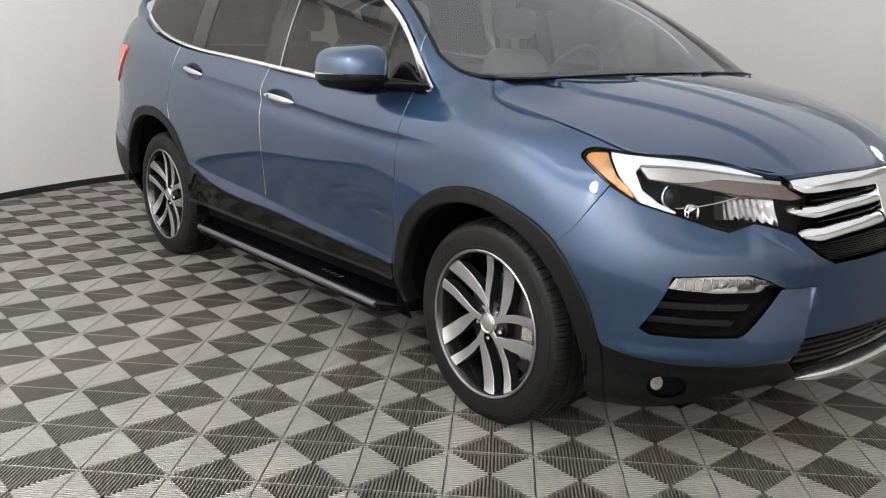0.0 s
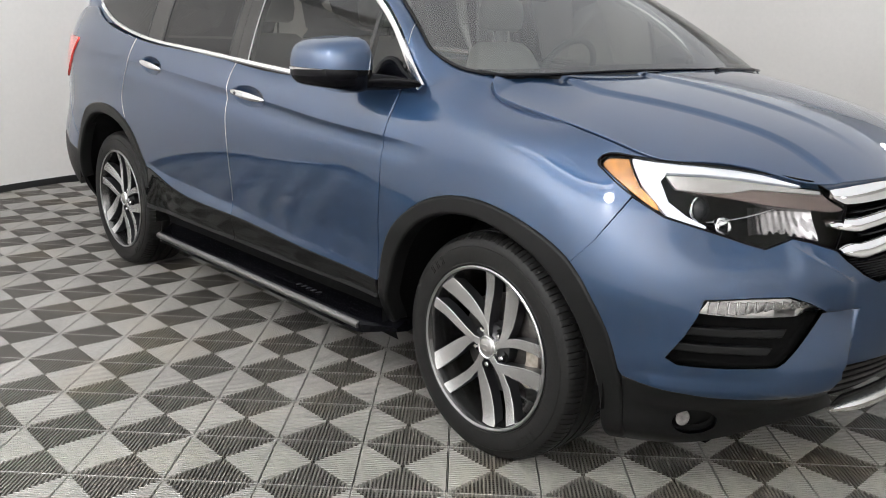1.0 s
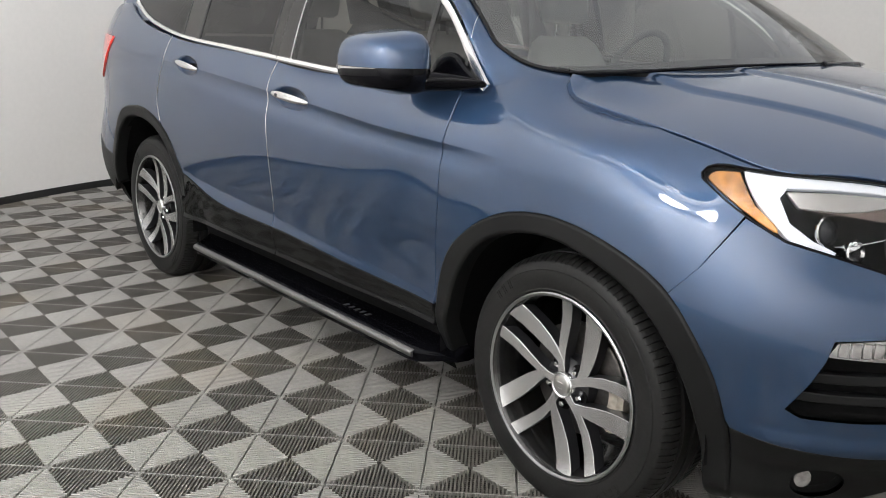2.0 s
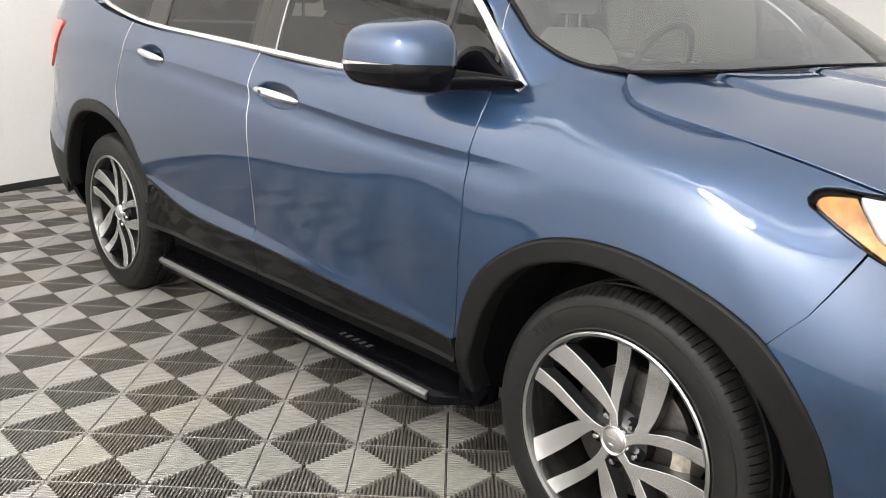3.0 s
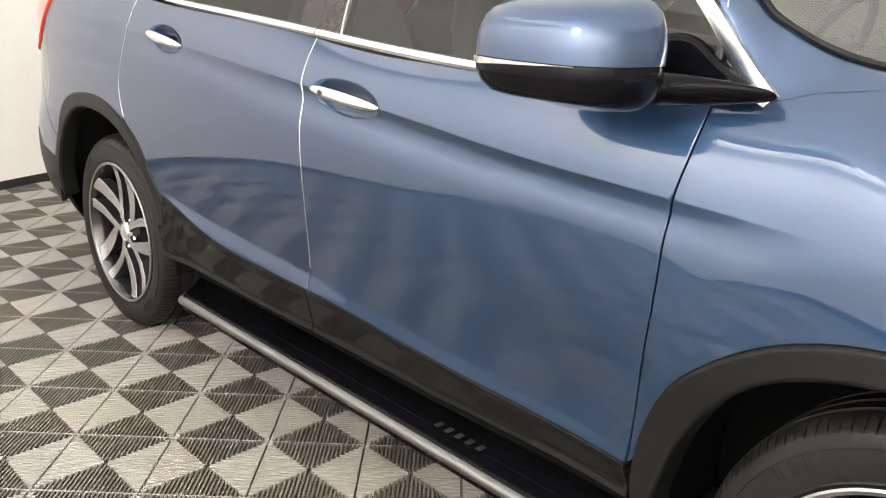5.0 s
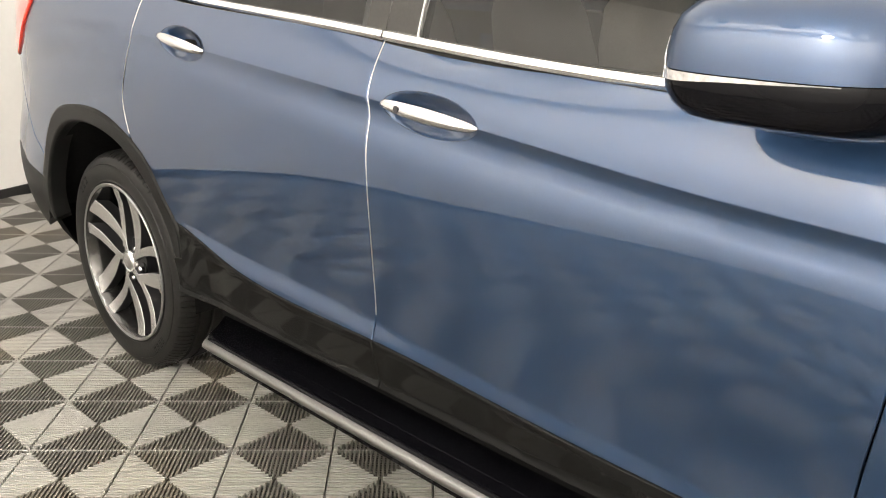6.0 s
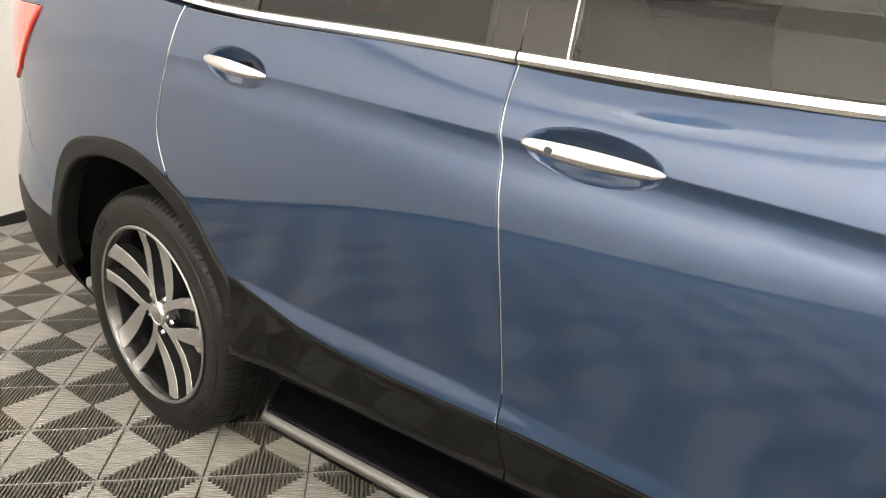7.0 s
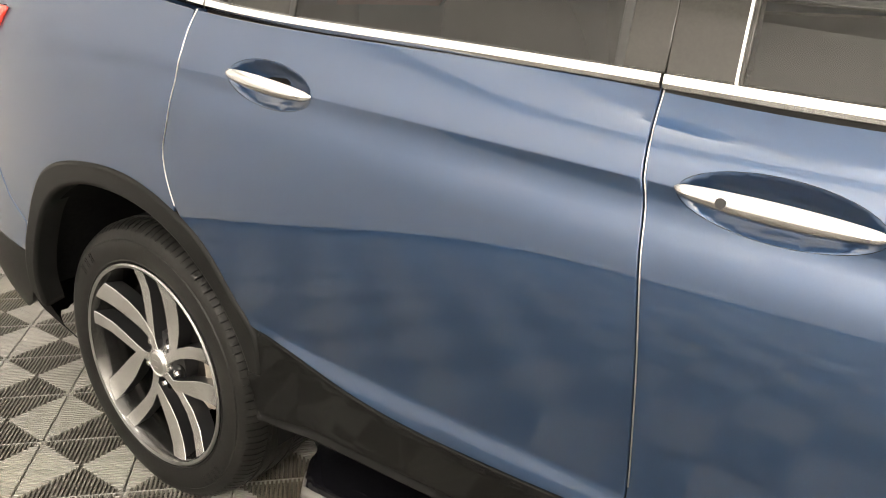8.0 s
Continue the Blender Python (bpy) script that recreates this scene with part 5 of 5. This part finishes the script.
# ---- running boards ----
for side in (-1, 1):
    board = new("running_board")
    board.parent = car
    board["label"] = "black running board with a silver edge"
    xs = np.linspace(-2.26, -0.42, 47)
    rings, edge = [], []
    for x in xs:
        e = min(smooth(-2.27, -2.19, x), 1 - smooth(-0.56, -0.41, x) * 0.85)
        y_out = BOARD_Y - 0.085 * (1 - e)
        z = BOARD_Z
        th = 1 - 0.55 * smooth(-0.58, -0.42, x)
        rings.append([Vector((x, side * a, z + (b if b > 0 else b * th))) for a, b in ((0.86, 0.016), (0.90, 0.020), (y_out - 0.030, 0.006), (y_out - 0.012, 0.0), (y_out - 0.004, -0.008), (y_out - 0.008, -0.042), (y_out - 0.06, -0.055), (0.86, -0.045))])
    bm = bmesh.new()
    add_loft(bm, rings)
    part("step_body", bm, GLOSS_BLACK, board, smooth=50)
    for k in range(3):
        y = 0.914 + 0.022 * k
        bm = bmesh.new()
        z = BOARD_Z + 0.0195 - 0.0125 * (y - 0.90) / 0.08
        add_box(bm, (1.55, 0.003, 0.0016), pose(-1.34, side * y, z - 0.0006), 0.0007, seg=1)
        part("tread_rib", bm, GLOSS_BLACK, board)
    rings = []
    for x in np.linspace(-2.235, -0.555, 43):
        e = smooth(-2.27, -2.17, x)
        y_out = BOARD_Y - 0.085 * (1 - smooth(-2.27, -2.19, x)) - 0.0
        rings.append([Vector((x, side * (y_out + a), BOARD_Z + b)) for a, b in ((-0.012, 0.000), (-0.003, -0.003), (0.003, -0.010), (0.003, -0.019), (-0.001, -0.025), (-0.012, -0.025))])
    bm = bmesh.new()
    add_loft(bm, rings)
    part("edge_strip", bm, BOARD_SILVER, board, "brushed silver edge strip", smooth=50)
    if side < 0:
        bm = bmesh.new()
        for k in range(5):
            add_box(bm, (0.016, 0.024, 0.0018), pose(-1.02 + 0.034 * k, side * 0.952, BOARD_Z + 0.0145), 0.001, seg=1)
        part("step_mark", bm, RUBBER_DARK, board, "small plain grey bars")

# ---- door mirrors ----
for side in (-1, 1):
    mirror = new("door_mirror")
    mirror.parent = car
    mirror.location.z = -0.001
    mirror["label"] = "blue door mirror with a black lower shell"

    def ring(z, grow, n=40):
        """Plan outline of the housing at a height."""
        cx, cy = -0.622, 1.092
        pts = []
        for k in range(n):
            a = math.tau * k / n
            ca, sa = math.cos(a), math.sin(a)
            e = 0.70
            x = 0.150 * math.copysign(abs(ca) ** e, ca)
            y = 0.100 * math.copysign(abs(sa) ** e, sa)
            x *= 1.0 - 0.18 * (y / 0.1) * (1 if ca > 0 else 0)
            pts.append(Vector((cx + x * grow[0] + 0.02 * (1 - grow[0]), side * (cy + y * grow[1]), z - (z - 1.2) * 1.3 * y * grow[1] / 0.1 * 0.12 if z > 1.2 else z - (z - 1.2) * 0.15 * y / 0.1)))
        return pts
    tops = [(1.200, (1.0, 1.0)), (1.225, (1.0, 1.0)), (1.250, (0.975, 0.97)), (1.270, (0.92, 0.92)), (1.285, (0.82, 0.82)), (1.295, (0.64, 0.66)), (1.300, (0.40, 0.42)), (1.302, (0.1, 0.1))]
    bm = bmesh.new()
    add_loft(bm, [ring(z, g) for z, g in tops])
    part("mirror_cap", bm, PAINT, mirror, "blue painted cap", smooth=60)
    lows = [(1.128, (0.3, 0.35)), (1.130, (0.62, 0.70)), (1.138, (0.82, 0.86)), (1.154, (0.93, 0.95)), (1.172, (0.99, 0.985)), (1.188, (1.0, 1.0)), (1.1985, (0.985, 0.985))]
    bm = bmesh.new()
    add_loft(bm, [ring(z, g) for z, g in lows])
    part("lower_shell", bm, GLOSS_BLACK, mirror, "gloss black lower shell", smooth=60)
    bm = bmesh.new()
    arc, rows = range(6, 22), []
    for k in arc:
        low = 1.1970 - 0.012 * smooth(7, 15, k)
        rows.append([ring(z, (g, g))[k] for z, g in ((low, 1.012), (1.1985, 1.016), (1.1985, 0.96), (low, 0.96))])
    add_loft(bm, rows)
    part("turn_indicator", bm, INDICATOR, mirror, "clear turn indicator strip")
    bm = bmesh.new()
    rings = []
    for t in np.linspace(0, 1, 12):
        p = Vector((-0.545 + 0.188 * t**1.15, side * (1.045 - 0.112 * t**0.8), 1.160 + 0.002 * t))
        sx, sy, sz = 0.075 * (1 - 0.72 * t), 0.012 + 0.022 * (1 - t), 0.031 - 0.020 * t * t
        rings.append([p + Vector((sx * math.cos(q), side * sy * math.sin(q) * 0.6, sz * math.sin(q))) for q in [math.tau * k / 18 for k in range(18)]])
    add_loft(bm, rings)
    part("mirror_arm", bm, GLOSS_BLACK, mirror, "gloss black arm", smooth=60)
    bm = bmesh.new()
    sail = fine([(-0.60, 1.150), (-0.50, 1.146), (-0.40, 1.150), (-0.378, 1.160), (-0.43, 1.195), (-0.50, 1.236), (-0.55, 1.240), (-0.595, 1.20), (-0.60, 1.150)], 0.012)[:-1]
    mid = Vector((-0.50, 1.185))
    add_loft(bm, [[Vector((mid.x + (x - mid.x) * k, side * (glass_w(x, z) + o), mid.y + (z - mid.y) * k)) for x, z in sail] for o, k in ((-0.004, 1.0), (0.010, 1.0), (0.016, 0.94), (0.018, 0.80))])
    part("mirror_base", bm, GLOSS_BLACK, mirror, "gloss black corner piece", smooth=60)
    bm = bmesh.new()
    add_loft(bm, [[Vector((-0.7725 + d, side * (1.092 + y * k), 1.21 + z * k)) for y, z in ((-0.085, -0.07), (0.08, -0.06), (0.09, 0.0), (0.07, 0.06), (-0.07, 0.07), (-0.09, 0.0))] for d, k in ((0.004, 0.42), (-0.0015, 0.41))])
    part("mirror_glass", bm, CHROME, mirror, "mirror glass")

# ---- windscreen surroundings ----
bm = bmesh.new()
rows = []
for k in range(41):
    u = (-1 + 2 * k / 40) * 0.67
    p = windscreen(u, 0)
    q = Vector((p.x + 0.085, p.y * 1.03, 0))
    q.z = hood(q.x, q.y).z - 0.022
    rows.append([p + Vector((-0.03, 0, 0.015)), p + Vector((0.0, 0, -0.006)), p.lerp(q, 0.5) + Vector((0, 0, -0.02)), q])
add_loft(bm, rows, closed=False)
part("cowl_panel", bm, BLACK_TRIM, car, "black plastic cowl under the windscreen")
for y0, y1 in ((-0.62, 0.02), (0.0, 0.60)):
    bm = bmesh.new()
    pts = []
    for k in range(14):
        y = y0 + (y1 - y0) * k / 13
        u = y / 0.80
        p = windscreen(u, 0.004)
        pts.append(p + Vector((0.024, 0, -0.004)))
    add_tube(bm, pts, [0.003 + 0.002 * math.sin(math.pi * k / 13) for k in range(14)], 8)
    p = windscreen(y0 / 0.8, 0.0)
    add_tube(bm, [p + Vector((0.05, 0.03, -0.02)), p + Vector((0.035, 0.03, 0.0)), pts[2], pts[5]], 0.006, 8)
    part("wiper", bm, GLOSS_BLACK, car, "black wiper arm and blade")
for side in (-1, 1):
    bm = bmesh.new()
    pts = [screen_edge(side, w) + Vector((0.003, side * 0.002, 0.003)) for w in np.linspace(0, 1, 44)]
    add_tube(bm, pts, 0.006, 8)
    part("screen_seal", bm, BLACK_TRIM, car, "black rubber seal of the windscreen")
    strip = []
    bm = bmesh.new()
    for z in np.linspace(BELT_Z(-1.435) + 0.008, PILLAR_TOP(-1.435) - 0.02, 12):
        strip.append([Vector((-1.434 + a, side * (glass_w(-1.434, z) + b), z)) for a, b in ((-0.0028, 0), (-0.002, 0.005), (0.002, 0.005), (0.0028, 0))])
    add_loft(bm, strip)
    part("pillar_strip", bm, SATIN, car, "narrow bright strip on the door pillar")

# ---- inside of the car ----


def seat(x, y):
    one = new("front_seat" if x > -1.4 else "rear_seat")
    one.parent = car
    one["label"] = "grey leather seat with a headrest"
    bm = bmesh.new()
    add_box(bm, (0.52, 0.50, 0.17), pose(x + 0.24, y, 0.66, 0, -6), 0.06, seg=4)
    part("seat_cushion", bm, LEATHER, one, smooth=60)
    bm = bmesh.new()
    rings = []
    for t, w, d in ((0.0, 0.22, 0.07), (0.15, 0.245, 0.085), (0.5, 0.25, 0.085), (0.8, 0.235, 0.07), (0.93, 0.20, 0.055), (1.0, 0.15, 0.03)):
        c = Vector((x - 0.03 - 0.17 * t, y, 0.68 + 0.60 * t))
        rings.append([c + Vector((d * math.copysign(abs(math.cos(a)) ** 0.6, math.cos(a)), w * math.copysign(abs(math.sin(a)) ** 0.5, math.sin(a)), 0)) for a in [math.tau * k / 24 for k in range(24)]])
    add_loft(bm, rings)
    part("backrest", bm, LEATHER, one, smooth=60)
    bm = bmesh.new()
    rings = []
    for z, w, d in ((1.335, 0.10, 0.035), (1.35, 0.125, 0.05), (1.41, 0.135, 0.055), (1.47, 0.125, 0.045), (1.495, 0.09, 0.025)):
        rings.append([Vector((x - 0.20 + d * math.copysign(abs(math.cos(a)) ** 0.6, math.cos(a)), y + w * math.copysign(abs(math.sin(a)) ** 0.6, math.sin(a)), z)) for a in [math.tau * k / 24 for k in range(24)]])
    add_loft(bm, rings)
    head = part("headrest", bm, LEATHER, one, smooth=60)
    for dy in (-0.045, 0.045):
        bm = bmesh.new()
        add_tube(bm, [Vector((x - 0.20, y + dy, 1.20)), Vector((x - 0.20, y + dy, 1.35))], 0.006, 8)
        part("headrest_post", bm, CHROME, head, "thin chrome post")


for y in (-0.37, 0.37):
    seat(-1.02, y)
    seat(-1.95, y)

bm = bmesh.new()
rows = []
for k in range(31):
    y = -0.80 + 1.60 * k / 30
    hump = 0.03 * math.exp(-((y - 0.37) / 0.22) ** 2)
    rows.append([Vector((x, y, z + (hump if 1 < n < 5 else 0))) for n, (x, z) in enumerate(((-0.02, 1.13), (-0.12, 1.165), (-0.30, 1.155), (-0.50, 1.145), (-0.60, 1.12), (-0.64, 1.05), (-0.60, 0.85), (-0.50, 0.62)))])
add_loft(bm, rows, closed=False)
part("dashboard", bm, DASH, car, "dark soft dashboard", smooth=60)
bm = bmesh.new()
m = Matrix.Translation((-0.80, 0.37, 1.14)) @ Matrix.Rotation(radians(-66), 4, "Y")
rings = []
for k in range(40):
    a = math.tau * k / 40
    c = Vector((0.185 * math.cos(a), 0.185 * math.sin(a), 0))
    rad = Vector((math.cos(a), math.sin(a), 0))
    rings.append([m @ (c + rad * (0.015 * math.cos(q)) + Vector((0, 0, 0.015 * math.sin(q)))) for q in [math.tau * j / 10 for j in range(10)]])
add_loft(bm, rings + rings[:1], caps=False)
add_box(bm, (0.13, 0.15, 0.04), m @ pose(-0.01, 0, -0.02), 0.015)
for a in (90, -90, 180):
    add_box(bm, (0.12, 0.03, 0.014), m @ Matrix.Rotation(radians(a), 4, "Z") @ pose(0.12, 0, -0.01), 0.005)
bmesh.ops.remove_doubles(bm, verts=bm.verts[:], dist=1e-5)
part("steering_wheel", bm, DASH, car, "dark steering wheel", smooth=50)
bm = bmesh.new()
add_box(bm, (2.6, 1.5, 0.03), pose(-1.9, 0, 0.45))
part("cabin_floor", bm, DASH, car)
bm = bmesh.new()
add_box(bm, (0.9, 0.26, 0.35), pose(-0.9, 0, 0.62), 0.04)
part("centre_console", bm, DASH, car, smooth=50)
patch("headliner", lambda u, v: roof(0.06 + 0.88 * u, 0.02 + 0.95 * v) - Vector((0, 0, 0.05)), 20, 14, LEATHER, car, "pale grey headliner")
bm = bmesh.new()
add_box(bm, (0.03, 0.24, 0.07), pose(-0.72, 0.0, 1.50, 0, 12), 0.012, seg=3)
add_tube(bm, [Vector((-0.69, 0, 1.52)), Vector((-0.66, 0, 1.585))], 0.012, 8)
part("inside_mirror", bm, GLOSS_BLACK, car, "black inside mirror", smooth=50)
for side in (-1, 1):
    bm = bmesh.new()
    rows = [[Vector((x, side * w, z)) for w, z in ((0.885, 1.13), (0.87, 1.155), (0.84, 1.15), (0.83, 1.05), (0.84, 0.5))] for x in np.linspace(-0.56, -2.30, 12)]
    add_loft(bm, rows, closed=False)
    part("door_card", bm, DASH, car, smooth=50)

# ---- the floor ----
TILE, TILE_TURN, TILE_O = 0.4018, radians(0.41), (-1.2707, -1.0119)
RIBS = 24


def tile_mesh():
    """One square tile of four fields whose ribs run along crossing diagonals."""
    verts, faces, tones = [], [], []

    def bar(a, b, half, top, low, tone):
        (ax, ay), (bx, by) = a, b
        l = math.hypot(bx - ax, by - ay)
        if l < 0.004:
            return
        nx, ny = -(by - ay) / l * half, (bx - ax) / l * half
        n = len(verts)
        verts.extend([(ax + nx, ay + ny, top), (bx + nx, by + ny, top), (bx - nx, by - ny, top), (ax - nx, ay - ny, top)])
        verts.extend([(ax + nx * 1.2, ay + ny * 1.2, low), (bx + nx * 1.2, by + ny * 1.2, low), (bx - nx * 1.2, by - ny * 1.2, low), (ax - nx * 1.2, ay - ny * 1.2, low)])
        for f in ((3, 2, 1, 0), (0, 1, 5, 4), (2, 3, 7, 6), (1, 2, 6, 5), (3, 0, 4, 7)):
            faces.append(tuple(n + i for i in f))
            tones.append(tone)

    q = TILE / 2
    pitch = q * math.sqrt(2) / RIBS
    for i in (0, 1):
        for j in (0, 1):
            cx, cy = (i - 0.5) * q, (j - 0.5) * q
            along_d = (i + j) % 2
            ux, uy = (0.70711, 0.70711) if along_d else (0.70711, -0.70711)
            vx, vy = -uy, ux
            for k in range(RIBS):
                off = (k + 0.5 - RIBS / 2) * pitch
                half = (q / math.sqrt(2) - abs(off)) - 0.001
                mx, my = cx + vx * off, cy + vy * off
                for s0, s1 in ((-half, -0.0034), (0.0034, half)):
                    if s1 - s0 > 0.003:
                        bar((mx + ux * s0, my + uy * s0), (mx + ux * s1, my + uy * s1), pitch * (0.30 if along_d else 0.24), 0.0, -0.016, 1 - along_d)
            if not along_d:
                for k in range(-12, 13):
                    off = k * pitch * 0.98
                    half = (q / math.sqrt(2) - abs(off)) - 0.004
                    mx, my = cx + ux * off, cy + uy * off
                    if k:
                        bar((mx - vx * half, my - vy * half), (mx + vx * half, my + vy * half), 0.0010, -0.0042, -0.008, 1)
            # a bar across the middle of the dark fields, lower ones under all
            for k in (-6, -3, 0, 3, 6):
                off = k * pitch * 1.7
                half = (q / math.sqrt(2) - abs(off)) - 0.001
                mx, my = cx + ux * off, cy + uy * off
                high = k == 0 and not along_d
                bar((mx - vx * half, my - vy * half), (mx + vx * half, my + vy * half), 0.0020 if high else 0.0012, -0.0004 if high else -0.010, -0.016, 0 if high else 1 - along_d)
    me = bpy.data.meshes.new("tile")
    me.from_pydata(verts, [], faces)
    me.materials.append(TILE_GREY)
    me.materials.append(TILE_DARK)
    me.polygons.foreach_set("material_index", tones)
    return me


bm = bmesh.new()
add_lathe(bm, [(0.001, -0.018), (ROOM_R + 0.15, -0.018), (ROOM_R + 0.15, -0.1), (0.001, -0.1)], Matrix.Translation((ROOM[0], ROOM[1], 0)), seg=96)
floor = tagged(part("floor", bm, SUBFLOOR, smooth=0), "grey ribbed plastic floor tiles laid in a checker", "floor", kind="structure")
shape = tile_mesh()
cells = []
c, s = math.cos(TILE_TURN), math.sin(TILE_TURN)
for i in range(-20, 26):
    for j in range(-22, 24):
        u, v = (i + 0.5) * TILE, (j + 0.5) * TILE
        x, y = TILE_O[0] + c * u - s * v, TILE_O[1] + s * u + c * v
        if math.hypot(x - ROOM[0], y - ROOM[1]) < ROOM_R + 0.1:
            cells.append((x, y))
cells.sort(key=lambda p: max(abs(p[0] + 2.0) / 1.25, abs(p[1] + 1.0)))
for x, y in cells[:300]:
    ob = new("tile", shape)
    ob.parent, ob.matrix_basis = floor, Matrix.Translation((x, y, 0)) @ Matrix.Rotation(TILE_TURN, 4, "Z")
src_v = np.array([v.co[:] for v in shape.vertices])
src_f = np.array([f.vertices[:] for f in shape.polygons])
turned = src_v @ np.array([[c, s, 0], [-s, c, 0], [0, 0, 1]])
far_v = np.concatenate([turned + (x, y, 0) for x, y in cells[300:]])
far_f = np.concatenate([src_f + k * len(src_v) for k in range(len(cells) - 300)])
me = bpy.data.meshes.new("far_tiles")
me.from_pydata(far_v.tolist(), [], far_f.tolist())
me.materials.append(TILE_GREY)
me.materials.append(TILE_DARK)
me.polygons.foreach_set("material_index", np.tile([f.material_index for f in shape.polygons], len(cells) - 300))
ob = new("far_tiles", me)
ob.parent = floor
tagged(ob, kind="stuff")
